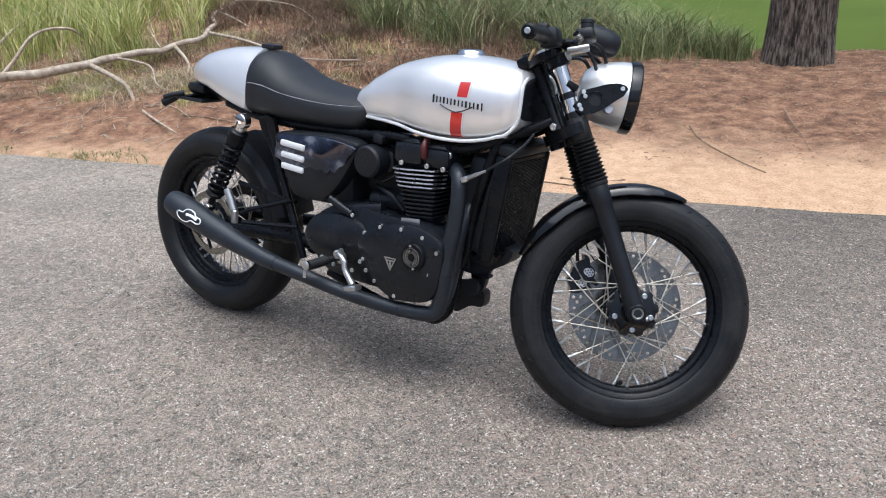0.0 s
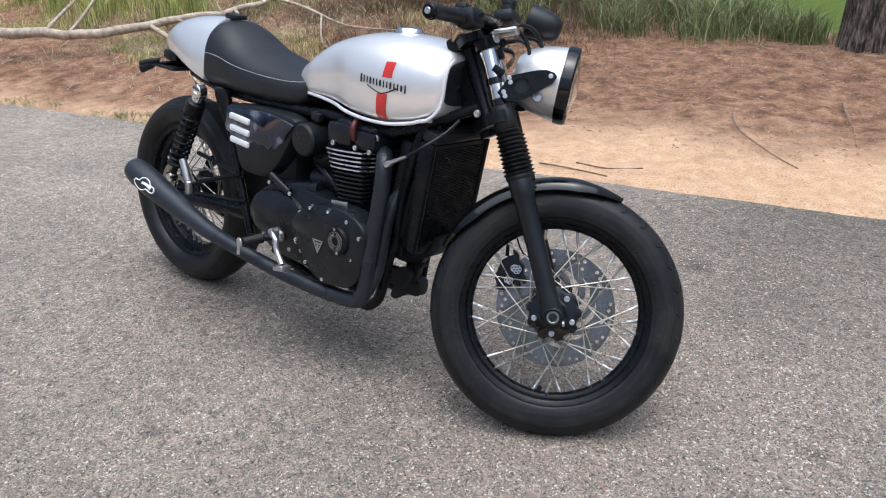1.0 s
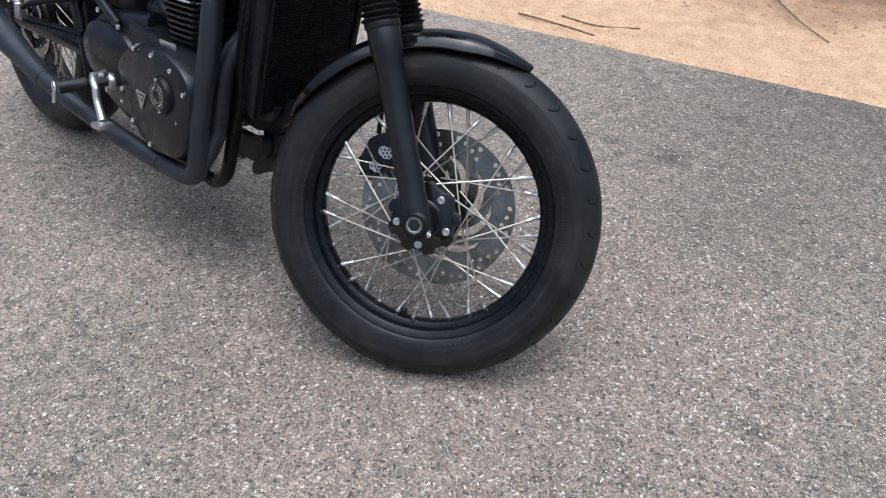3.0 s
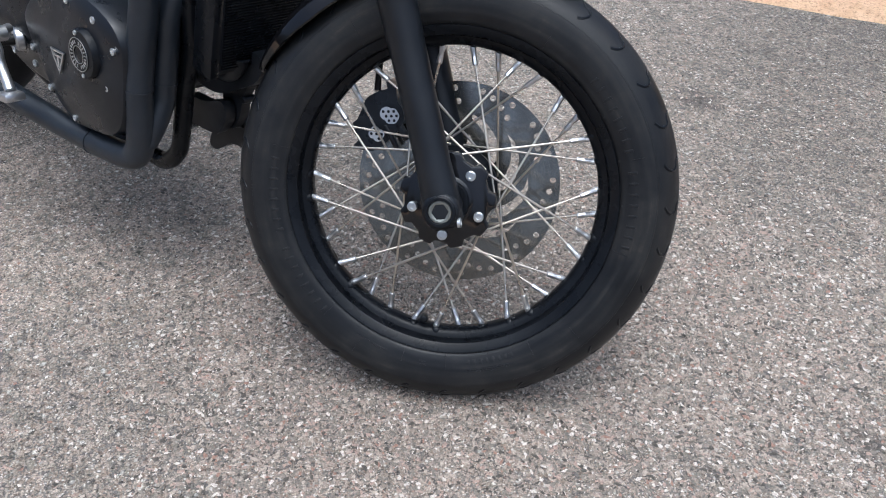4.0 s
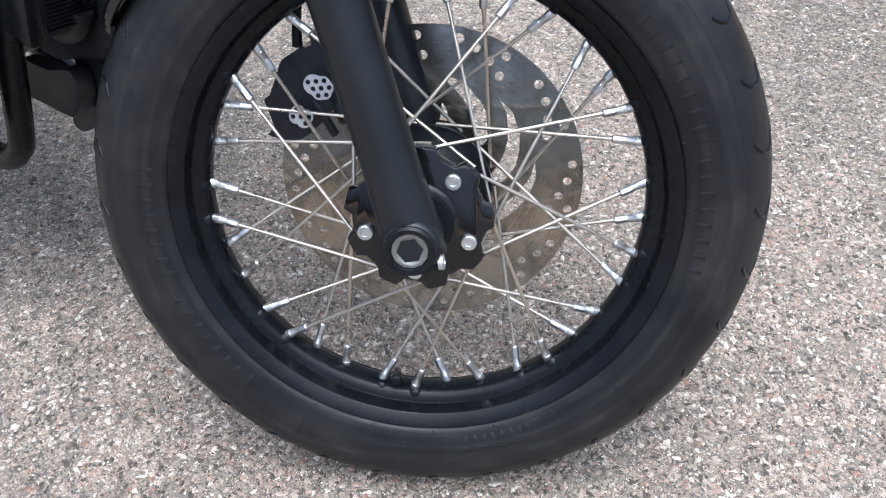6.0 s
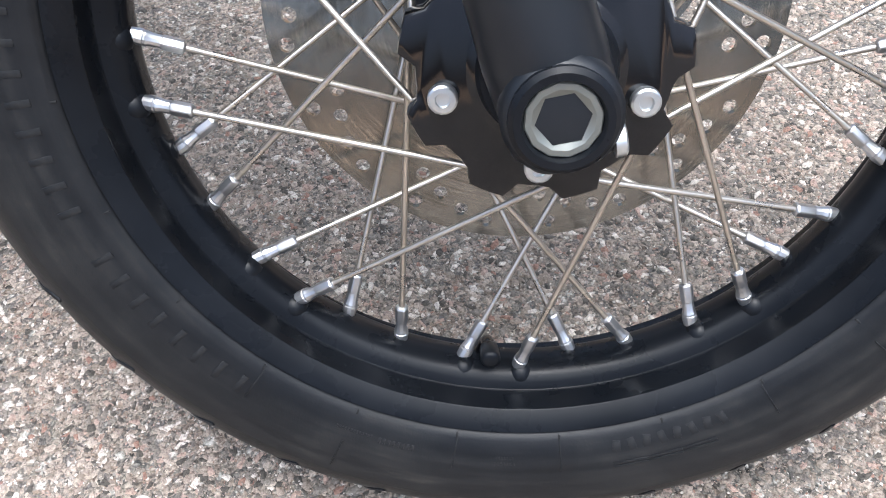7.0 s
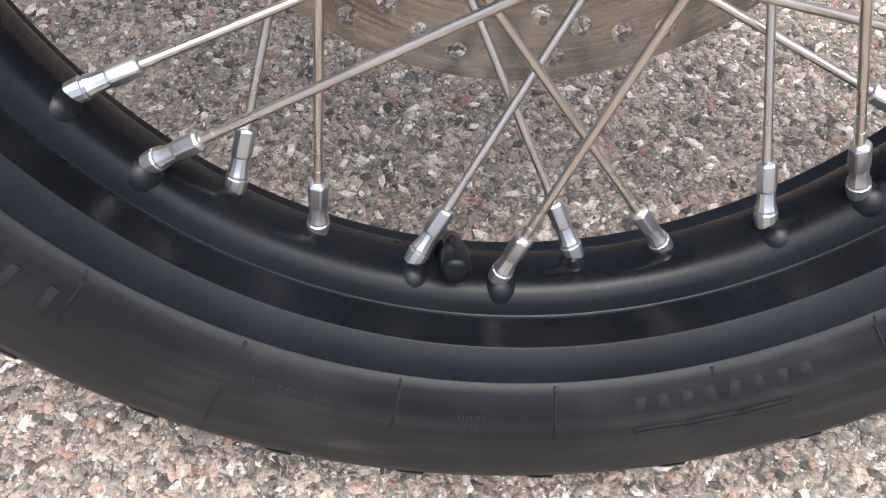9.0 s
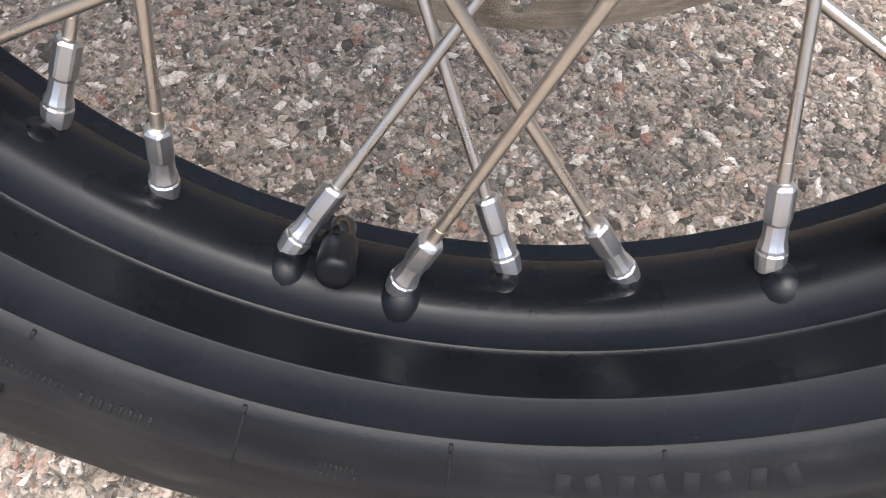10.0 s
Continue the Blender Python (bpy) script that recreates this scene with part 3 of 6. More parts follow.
def front_hub():
    bm = B()
    lathe(bm, [(0.012, -0.07), (0.030, -0.07), (0.034, -0.06), (0.036, -0.05), (0.050, -0.047), (0.0515, -0.044), (0.0515, -0.036), (0.040, -0.030), (0.034, -0.02), (0.034, 0.02), (0.045, 0.028), (0.062, 0.030), (0.062, 0.036), (0.040, 0.045), (0.040, 0.061), (0.012, 0.066)], 48)
    part("hub", bm, SATIN, front)
    # scalloped cover over the spoke heads
    pts = []
    for i in range(72):
        a = 360 * i / 72
        wave = 0.5 + 0.5 * math.cos(radians((a - 12) * 9))
        r = 0.0590 + 0.0080 * smooth01(wave, 0.25, 0.6)
        pts.append((r * math.cos(radians(a)), r * math.sin(radians(a))))
    bm = B()
    plate(bm, pts, -0.047, -0.059, 0.002)
    lathe(bm, [(0.0001, -0.057), (0.036, -0.057), (0.036, -0.063), (0.033, -0.065), (0.0001, -0.065)], 40)
    part("hub_cover", bm, GLOSS, front, "gloss black scalloped cover plate")
    for a in (-158, 59.2, -13.6, -85.9, 130.2):
        child("bolt", screw_data, front, Matrix.Translation(polar(0.0484, a, -0.0585)) @ to_right, "bright zinc bolt")
    # brake disc on the left, drilled through, with its carrier
    holes = []
    for k in range(10):
        for r, da, hr in ((0.1222, -78.3, 0.0046), (0.1293, -71.2, 0.0046), (0.1362, -64.1, 0.0046), (0.1408, -57.0, 0.0046), (0.1412, -76.3, 0.0046)):
            c = polar(r, 36 * k + da, 0)
            holes.append([(c.x + hr * math.cos(q), c.z + hr * math.sin(q)) for q in (2 * math.pi * i / 12 for i in range(12))])
    circle = lambda r, n: [(r * math.cos(2 * math.pi * i / n), r * math.sin(2 * math.pi * i / n)) for i in range(n)]
    bm = B()
    pierced(bm, circle(0.1513, 160), holes + [circle(0.1085, 120)], 0.0610, 0.0650)
    part("brake_disc", bm, DISC, front, "worn steel brake disc drilled with holes", None, 30)
    slots = []
    for k in range(9):
        a0 = 40 * k
        loop = []
        for i in range(9):
            f = i / 8
            loop.append((curve([0, .35, .75, 1], [0.060, 0.072, 0.092, 0.105], f), a0 + 46 * f * f + 3 - 3 * math.sin(math.pi * f)))
        for i in range(8, -1, -1):
            f = i / 8
            loop.append((curve([0, .35, .75, 1], [0.060, 0.072, 0.092, 0.105], f), a0 + 46 * f * f + 13 + 6 * math.sin(math.pi * f)))
        slots.append([(polar(r, a, 0).x, polar(r, a, 0).z) for r, a in loop])
    bm = B()
    pierced(bm, circle(0.1105, 120), slots + [circle(0.032, 48)], 0.0605, 0.0642)
    part("disc_carrier", bm, DISC, front, "", None, 30)
    bm = B()
    tube(bm, [polar(0.2062, -90.9, 0.0062), polar(0.2030, -90.9, 0.0062), polar(0.1985, -90.8, 0.0058), polar(0.1955, -90.7, 0.0032), polar(0.1945, -90.6, -0.0010), polar(0.1942, -90.5, -0.0062)],
         [0.0068, 0.0052, 0.0044, 0.0042, 0.0042, 0.0042], 16, 4)
    valve = part("valve_stem", bm, GLOSS, front, "black rubber tyre valve bent sideways", None, 60)
    a, b = polar(0.1942, -90.5, -0.0050), polar(0.1938, -90.3, -0.0197)
    d = (b - a).normalized()
    bm = B()
    tube(bm, [a, a + d * 0.0004, a + d * 0.0014, b - d * 0.0030, b - d * 0.0012, b - d * 0.0003, b], [0.0044, 0.0054, 0.0058, 0.0060, 0.0054, 0.0036, 0.0004], 20)
    part("cap", bm, SATIN, valve, "glossy black valve cap", None, 60)


front_hub()


def rear_hub():
    bm = B()
    lathe(bm, [(0.012, -0.07), (0.040, -0.06), (0.068, -0.042), (0.068, -0.036), (0.045, -0.02), (0.045, 0.02), (0.068, 0.034), (0.068, 0.042), (0.04, 0.07), (0.012, 0.08)], 40)
    part("hub", bm, SATIN, rear)
    bm = B()
    lathe(bm, [(0.088, -0.076), (0.109, -0.076), (0.110, -0.075), (0.110, -0.071), (0.088, -0.071)], 96)
    lathe(bm, [(0.04, -0.072), (0.06, -0.074), (0.06, -0.068), (0.04, -0.066)], 48)
    part("brake_disc", bm, DISC, rear, "bright steel rear brake disc")
    for k in range(6):
        bm = B()
        tube(bm, [polar(0.055, 60 * k, -0.0725), polar(0.092, 60 * k + 25, -0.0735)], 0.005, 8)
        part("disc_arm", bm, SATIN, rear)
    bm = B()
    lathe(bm, [(0.075, 0.088), (0.112, 0.088), (0.112, 0.094), (0.075, 0.094)], 84)
    part("sprocket", bm, SATIN, rear)


rear_hub()


def side_y(r, bead=0.2313, tall=0.0832, half=0.0480, bead_y=0.0406, mid=0.002):
    f, swell = (r - bead) / tall, half - bead_y
    return curve([0.043, 0.075, 0.13, 0.22, 0.38, 0.55, 0.68, 0.8, 0.9], [bead_y + 0.12 * swell, bead_y + 0.30 * swell, bead_y + 0.52 * swell, bead_y + 0.80 * swell, half, half * 0.985, half * 0.9, half * 0.74, half * 0.52], f) - mid


def tyre_marks():
    """Raised plain bars in place of the moulded writing, radial mould lines and tread grooves."""
    def at(r, a, spin=0.0):
        y = side_y(r)
        slope = math.degrees(math.atan2(side_y(r - 0.004) - side_y(r + 0.004), 0.008))
        return Matrix.Rotation(radians(-(a - 90)), 4, "Y") @ Matrix.Translation((0, -y, r)) @ Matrix.Rotation(radians(-slope), 4, "X") @ Matrix.Rotation(radians(spin), 4, "Y")
    def bar(w, h, d):
        bm = B()
        box(bm, (w, d, h), (0, 0, 0), (0, 0, 0), min(w, h, d) * 0.3)
        return mesh_of("moulded_bar", bm, RUBBER)
    big, mid, tiny, fine = bar(0.0036, 0.0118, 0.0004), bar(0.0044, 0.0078, 0.00035), bar(0.0012, 0.0040, 0.0008), bar(0.0007, 0.0022, 0.0006)
    line, tick, under = bar(0.0007, 0.0208, 0.0009), bar(0.0013, 0.0034, 0.0012), bar(0.0208, 0.0015, 0.0008)
    for i in range(17):
        if i != 8:
            child("moulded_bar", big, front, at(0.2505, -125.5 - 3.4 * i))
            child("moulded_bar", big, front, at(0.2505, 52 - 3.4 * i))
    for i in range(8):
        child("moulded_bar", mid, front, at(0.2450, -71.4 + 2.15 * i, 10 * (-1) ** i))
    for i in range(3):
        for r in (0.2562, 0.2585):
            child("moulded_bar", under, front, at(r, -69.9 + 4.7 * i))
    for i in range(8):
        child("moulded_bar", tiny, front, at(0.2483, -104.9 + 0.68 * i))
    for i in range(13):
        child("moulded_bar", fine, front, at(0.2472, -111.2 + 0.42 * i))
    for i in range(7):
        child("moulded_bar", fine, front, at(0.2478, -88.3 + 0.38 * i))
        child("moulded_bar", fine, front, at(0.2516, -88.5 + 0.45 * i))
    for a, r in ((-94.2, 0.2462), (-79.3, 0.2462), (-124.0, 0.2462), (-109.6, 0.2655), (-49.6, 0.2462), (-34.6, 0.2600), (-4.6, 0.2462), (25.4, 0.2600), (70.4, 0.2462), (-184.2, 0.2462), (130.4, 0.2600)):
        child("mould_line", line, front, at(r, a))
    for k in range(24):
        child("mould_tick", tick, front, at(0.2356, -94.3 + 15 * k))
    bm = B()
    def crown(y):
        return 0.2313 + 0.0832 * curve([0, 0.28, 0.52, 0.74, 0.9], [1.0, 0.97, 0.9, 0.8, 0.68], abs(y) / 0.0480)
    pts = [(0.002, 0.0385), (0.010, 0.0345), (0.0135, 0.0270), (0.0095, 0.0205), (0.002, 0.0180), (-0.003, 0.0100), (-0.001, 0.0030)]
    tube(bm, [Vector((x, 0.002 - y, crown(y) - 0.0021)) for x, y in pts], 0.0026, 8, 3)
    groove = mesh_of("tread_groove", bm, SATIN)
    for k in range(32):
        turn = Matrix.Rotation(2 * math.pi * k / 32, 4, "Y")
        child("tread_groove", groove, front, turn)
        child("tread_groove", groove, front, turn @ Matrix.Rotation(math.pi / 32, 4, "Y") @ Matrix.Scale(-1, 4, (0, 1, 0)))


tyre_marks()

# ---- tank, seat and tail ----
def body_section(x, half, top, bottom, n=40, sq=2.4, low=None, sq_low=None):
    """A rounded cross-section in the plane at x; the widest line sits at the height low."""
    mid = low if low is not None else bottom + 0.42 * (top - bottom)
    ring = []
    for k in range(n):
        a = 2 * math.pi * k / n
        c, s = math.cos(a), math.sin(a)
        q = sq if s > 0 else (sq_low or sq)
        y = half * math.copysign(abs(c) ** (2 / q), c)
        rise = (top - mid) if s > 0 else (mid - bottom)
        ring.append(Vector((x, y, mid + rise * math.copysign(abs(s) ** (2 / q), s))))
    return ring


TANK_X = [0.600, 0.612, 0.640, 0.690, 0.760, 0.830, 0.900, 0.970, 1.040, 1.100, 1.140, 1.160, 1.170, 1.174]
TANK_W = [0.030, 0.060, 0.090, 0.112, 0.124, 0.134, 0.146, 0.149, 0.144, 0.134, 0.123, 0.114, 0.106, 0.100]
TANK_T = [0.790, 0.806, 0.836, 0.868, 0.902, 0.922, 0.934, 0.938, 0.935, 0.926, 0.917, 0.909, 0.901, 0.893]
TANK_B = [0.757, 0.750, 0.746, 0.745, 0.741, 0.732, 0.722, 0.716, 0.717, 0.727, 0.741, 0.754, 0.766, 0.778]


def tank_at(x):
    return tuple(curve(TANK_X, v, x) for v in (TANK_W, TANK_T, TANK_B))


def tank_side(x, z, lift=0.0):
    """The point of the tank's right side at x, z, lifted off it a little."""
    half, top, bottom = tank_at(x)
    mid = bottom + 0.40 * (top - bottom)
    s = (z - mid) / ((top - mid) if z > mid else (mid - bottom))
    q = 2.5 if s > 0 else 4.5
    c = max(0.0, 1 - abs(s) ** q) ** (1 / q)
    return Vector((x, -half * c - lift, z))


def build_tank():
    bm = B()
    loops = []
    for i in range(61):
        f = i / 60
        x = 0.600 + 0.574 * (0.5 - 0.5 * math.cos(math.pi * f))
        half, top, bottom = tank_at(x)
        loops.append(body_section(x, half, top, bottom, 64, 2.5, bottom + 0.40 * (top - bottom), 4.5))
    rings(bm, loops)
    # knee hollows pressed into both flanks
    for v in bm.verts:
        w = smooth01(v.co.x, 0.60, 0.68) * (1 - smooth01(v.co.x, 0.79, 0.885)) * (1 - smooth01(v.co.z, 0.84, 0.905))
        v.co.y *= 1 - 0.085 * w
    tank = part("fuel_tank", bm, SILVER, bike, "silver metallic fuel tank with red stripe", None, 60)
    # black cap over the front: the open hollow's shade is put into its colour
    bm = B()
    half, top, bottom = tank_at(1.174)
    rings(bm, [body_section(1.1735 + dx, half * k, top - 0.1 * (1 - k), bottom + 0.1 * (1 - k), 48, 2.5, bottom + 0.40 * (top - bottom), 4.5) for dx, k in ((0.0, 0.97), (0.004, 0.97), (0.005, 0.95), (0.003, 0.80))])
    part("hollow_shade", bm, PLASTIC, tank, "black cap standing for the shaded hollow front of the tank")
    # bright lower lip
    for s, nm in ((-1, "seam_trim"), (1, "seam_trim")):
        bm = B()
        line = []
        for i in range(30):
            x = 0.622 + 0.500 * i / 29
            half, top, bottom = tank_at(x)
            k = 0.93 - 0.08 * (1 - smooth01(x, 0.80, 0.87)) * smooth01(x, 0.60, 0.68)
            line.append((x, s * half * k, bottom + 0.006))
        line += [(1.142, s * 0.117, 0.745), (1.160, s * 0.111, 0.760), (1.172, s * 0.104, 0.780), (1.177, s * 0.101, 0.806), (1.178, s * 0.098, 0.842), (1.176, s * 0.086, 0.874), (1.174, s * 0.060, 0.890)]
        line = softline(line, 2)
        tube(bm, line, 0.0048, 8)
        part(nm, bm, WHITE, tank, "white seam trim")
    # stripe in two fields with a thin line beside each
    def field(x0, x1, z0, z1, mat, name, lift):
        bm = B()
        nx, nz = 5, 14
        grid = []
        for j in range(nz + 1):
            z = z0 + (z1 - z0) * j / nz
            skew = (z - 0.80) * 0.10
            grid.append([bm.verts.new(tank_side(x0 + (x1 - x0) * i / nx + skew, z, lift)) for i in range(nx + 1)])
        for j in range(nz):
            for i in range(nx):
                bm.faces.new((grid[j][i], grid[j][i + 1], grid[j + 1][i + 1], grid[j + 1][i]))
        part(name, bm, mat, tank)
    field(1.012, 1.041, 0.836, 0.874, RED, "stripe", 0.0012)
    field(1.044, 1.047, 0.836, 0.874, WHITE, "stripe_line", 0.0012)
    field(1.003, 1.035, 0.731, 0.796, RED, "stripe", 0.0012)
    field(1.038, 1.041, 0.731, 0.796, WHITE, "stripe_line", 0.0012)
    # badge: slim plain bars over a swept arc
    for i in range(14):
        x = 0.9465 + 0.0108 * i
        z = 0.827 - 0.0010 * i
        w, h = 0.0040 if i % 3 else 0.0056, 0.0205 if i in (0, 13) else (0.0165 if i % 2 else 0.0150)
        bm = B()
        a = []
        for dz in (-h / 2, 0, h / 2):
            for dx in (-w / 2, w / 2):
                a.append(bm.verts.new(tank_side(x + dx, z + dz, 0.0016)))
        for q in ((0, 1, 3, 2), (2, 3, 5, 4)):
            bm.faces.new([a[k] for k in q])
        part("badge_bar", bm, BLACK_DECAL, tank)
    bm = B()
    tube(bm, [tank_side(0.968 + 0.0094 * k, 0.806 - 0.010 * math.sin(math.pi * k / 10) + 0.007 * abs(k - 5) / 5, 0.001) for k in range(11)], 0.0016, 6)
    part("badge_arc", bm, BLACK_DECAL, tank)
    bm = B()
    lathe(bm, [(0.0001, 0.0), (0.041, 0.0), (0.043, 0.004), (0.041, 0.009), (0.036, 0.011), (0.034, 0.016), (0.031, 0.020), (0.022, 0.0225), (0.0001, 0.0235)], 48, at=(0.965, 0.0, 0.929), turn=Matrix.Rotation(radians(90), 4, "X"))
    part("filler_cap", bm, CHROME, tank, "polished filler cap")


build_tank()

SEAT_X = [0.205, 0.235, 0.290, 0.350, 0.420, 0.500, 0.580, 0.640, 0.672]
SEAT_T = [0.905, 0.912, 0.893, 0.858, 0.833, 0.817, 0.808, 0.806, 0.798]
SEAT_B = [0.715, 0.712, 0.708, 0.704, 0.700, 0.696, 0.694, 0.698, 0.715]
SEAT_W = [0.118, 0.124, 0.128, 0.130, 0.130, 0.127, 0.120, 0.112, 0.100]
TAIL_X = [-0.140, -0.130, -0.100, -0.050, 0.010, 0.080, 0.150, 0.213]
TAIL_T = [0.825, 0.842, 0.866, 0.889, 0.905, 0.916, 0.920, 0.918]
TAIL_B = [0.812, 0.800, 0.786, 0.778, 0.768, 0.748, 0.726, 0.712]
TAIL_W = [0.012, 0.028, 0.050, 0.074, 0.093, 0.108, 0.117, 0.122]


def build_seat():
    bm = B()
    loops = []
    for i in range(41):
        x = 0.213 + 0.459 * i / 40
        loops.append(body_section(x, curve(SEAT_X, SEAT_W, x), curve(SEAT_X, SEAT_T, x), curve(SEAT_X, SEAT_B, x), 44, 2.7, curve(SEAT_X, SEAT_B, x) + 0.045))
    rings(bm, loops)
    seat = part("seat", bm, VINYL, bike, "black ribbed vinyl seat", Matrix.Translation((0.009, 0, 0)), 60)
    for s in (-1, 1):
        bm = B()
        line = []
        for i in range(37):
            x = 0.220 + 0.440 * i / 36
            b, t = curve(SEAT_X, SEAT_B, x), curve(SEAT_X, SEAT_T, x)
            mid = b + 0.045
            z = b + 0.045 + (t - mid) * curve([0.2, 0.3, 0.45, 0.7], [0.36, 0.42, 0.48, 0.55], x)
            c = (1 - ((z - mid) / (t - mid)) ** 2.7) ** (1 / 2.7)
            line.append((x, s * (curve(SEAT_X, SEAT_W, x) * c + 0.0006), z))
        tube(bm, line, 0.0011, 6)
        part("stitching", bm, THREAD, seat)
    bm = B()
    loops = []
    for i in range(33):
        x = -0.140 + 0.353 * (i / 32) ** 1.3
        loops.append(body_section(x, curve(TAIL_X, TAIL_W, x), curve(TAIL_X, TAIL_T, x), curve(TAIL_X, TAIL_B, x), 44, 2.3, curve(TAIL_X, TAIL_B, x) + 0.03))
    rings(bm, loops)
    cowl = part("tail_cowl", bm, SILVER, bike, "silver seat cowl", Matrix.Translation((0.009, 0, 0)), 60)
    bm = B()
    box(bm, (0.052, 0.05, 0.016), (0.215, 0, 0.922), (0, 4, 0), 0.006)
    part("cowl_pad", bm, PLASTIC, cowl)
    # tail bracket with lamp and plate holder
    bm = B()
    tube(bm, [(0.06, 0, 0.755), (-0.10, 0, 0.765), (-0.17, 0, 0.760)], [0.02, 0.016, 0.010], 8, squash=2.2)
    box(bm, (0.09, 0.11, 0.008), (-0.15, 0, 0.742), (0, -8, 0), 0.003)
    tube(bm, [(-0.15, -0.05, 0.752), (-0.18, -0.075, 0.745), (-0.205, -0.09, 0.735)], 0.009, 10)
    tube(bm, [(-0.15, 0.05, 0.752), (-0.18, 0.075, 0.745), (-0.205, 0.09, 0.735)], 0.009, 10)
    box(bm, (0.075, 0.05, 0.030), (-0.098, -0.02, 0.772), (0, 6, 0), 0.008)
    tube(bm, [(-0.185, -0.035, 0.742), (-0.205, -0.045, 0.732), (-0.245, -0.06, 0.712)], [0.009, 0.013, 0.015], 12)
    box(bm, (0.13, 0.09, 0.010), (-0.110, -0.02, 0.734), (0, 3, 0), 0.003)
    br = part("tail_bracket", bm, PLASTIC, bike, "black tail bracket with small indicators", Matrix.Translation((0.009, 0, 0)))
    bm = B()
    box(bm, (0.025, 0.06, 0.025), (-0.135, 0, 0.775), (0, -20, 0), 0.008)
    part("tail_light", bm, TAIL_RED, br, "dark red tail light")


build_seat()

# ---- engine, frame and running gear ----
def round_poly(pts, steps=5):
    """A closed soft outline through the points."""
    m = len(pts)
    out = []
    for i in range(m):
        p0, p1, p2, p3 = (Vector(pts[(i + k) % m]) for k in (-1, 0, 1, 2))
        for k in range(steps):
            t = k / steps
            q = 0.5 * (2 * p1 + (p2 - p0) * t + (2 * p0 - 5 * p1 + 4 * p2 - p3) * t * t + (3 * p1 - p0 - 3 * p2 + p3) * t ** 3)
            out.append((q.x, q.y))
    return out


def build_engine():
    bm = B()
    case = round_poly([(0.56, 0.30), (0.68, 0.272), (0.84, 0.272), (0.92, 0.31), (0.955, 0.38), (0.94, 0.47), (0.80, 0.49), (0.66, 0.50), (0.55, 0.46), (0.52, 0.38)])
    plate(bm, case, 0.11, -0.15, 0.012)
    engine = part("engine", bm, CRINKLE, bike, "black parallel twin engine")
    bm = B()
    clutch = round_poly([(0.735, 0.422), (0.775, 0.457), (0.822, 0.477), (0.913, 0.488), (0.985, 0.470), (1.019, 0.435), (1.015, 0.370), (0.998, 0.305), (0.960, 0.274), (0.889, 0.262), (0.850, 0.262), (0.800, 0.287), (0.757, 0.342), (0.728, 0.395)])
    plate(bm, clutch, -0.125, -0.192, 0.014, 0.010)
    cover = part("clutch_cover", bm, CRINKLE, engine, "round black clutch cover")
    bm = B()
    lathe(bm, [(0.0001, -0.2085), (0.0125, -0.2085), (0.0135, -0.2095), (0.0255, -0.2095), (0.0270, -0.208), (0.0360, -0.2070), (0.0385, -0.203), (0.0385, -0.19), (0.0001, -0.19)], 48, at=(0.932, 0, 0.403))
    cap = part("oil_cap", bm, SATIN, cover)
    bm = B()
    box(bm, (0.0021, 0.0010, 0.0050), (0, 0, 0))
    stroke = mesh_of("raised_bar", bm, ALLOY)
    for k in range(22):
        if k not in (0, 11):
            q = polar(0.0190, 90 + 360 / 22 * k, 0)
            child("raised_bar", stroke, cap, Matrix.Translation((0.932 + q.x, -0.2098, 0.403 + q.z)) @ Matrix.Rotation(radians(-360 / 22 * k), 4, "Y"))
    for r in (0.0133, 0.0252):
        bm = B()
        lathe(bm, [(r - 0.0005, -0.2101), (r + 0.0005, -0.2101), (r + 0.0005, -0.2090), (r - 0.0005, -0.2090)], 48, at=(0.932, 0, 0.403))
        part("cap_ring", bm, ALLOY, cap)
    for a in (100, -80):
        q = polar(0.0318, a, 0)
        child("bolt", screw_data, cap, Matrix.Translation((0.932 + q.x, -0.2072, 0.403 + q.z)) @ to_right @ Matrix.Scale(0.5, 4), "small bright screw")
    bm = B()
    tri = [(0.838, 0.388), (0.878, 0.388), (0.858, 0.350)]
    inner = [(0.843, 0.385), (0.873, 0.385), (0.858, 0.356)]
    y0, y1 = -0.2025, -0.2055
    loops = [[Vector((x, y, z)) for x, z in t] for t, y in ((tri, y0), (tri, y1), (inner, y1), (inner, y0))]
    rings(bm, loops, closed=True)
    box(bm, (0.020, 0.003, 0.004), (0.858, -0.204, 0.379))
    box(bm, (0.005, 0.003, 0.018), (0.858, -0.204, 0.370))
    part("badge", bm, ALLOY, cover, "silver triangular badge")
    for x, z in ((0.884, 0.470), (0.955, 0.458), (1.002, 0.424), (0.974, 0.360), (0.931, 0.308), (0.865, 0.2755), (0.753, 0.362), (0.812, 0.465), (0.795, 0.306)):
        child("bolt", screw_data, cover, Matrix.Translation((x, -0.1915, z)) @ to_right @ Matrix.Scale(0.78, 4), "bright bolt")
        bm = B()
        lathe(bm, [(0.0050, -0.176), (0.0050, -0.1918), (0.0090, -0.1922), (0.0108, -0.1900), (0.0125, -0.176)], 20, at=(x, 0, z))
        part("bolt_boss", bm, CRINKLE, cover)
    bm = B()
    gear = round_poly([(0.50, 0.40), (0.53, 0.445), (0.585, 0.468), (0.655, 0.472), (0.72, 0.45), (0.745, 0.41), (0.735, 0.365), (0.69, 0.335), (0.60, 0.325), (0.535, 0.335), (0.505, 0.365)])
    plate(bm, gear, -0.12, -0.165, 0.02, 0.014)
    side = part("sprocket_cover", bm, CRINKLE, engine)
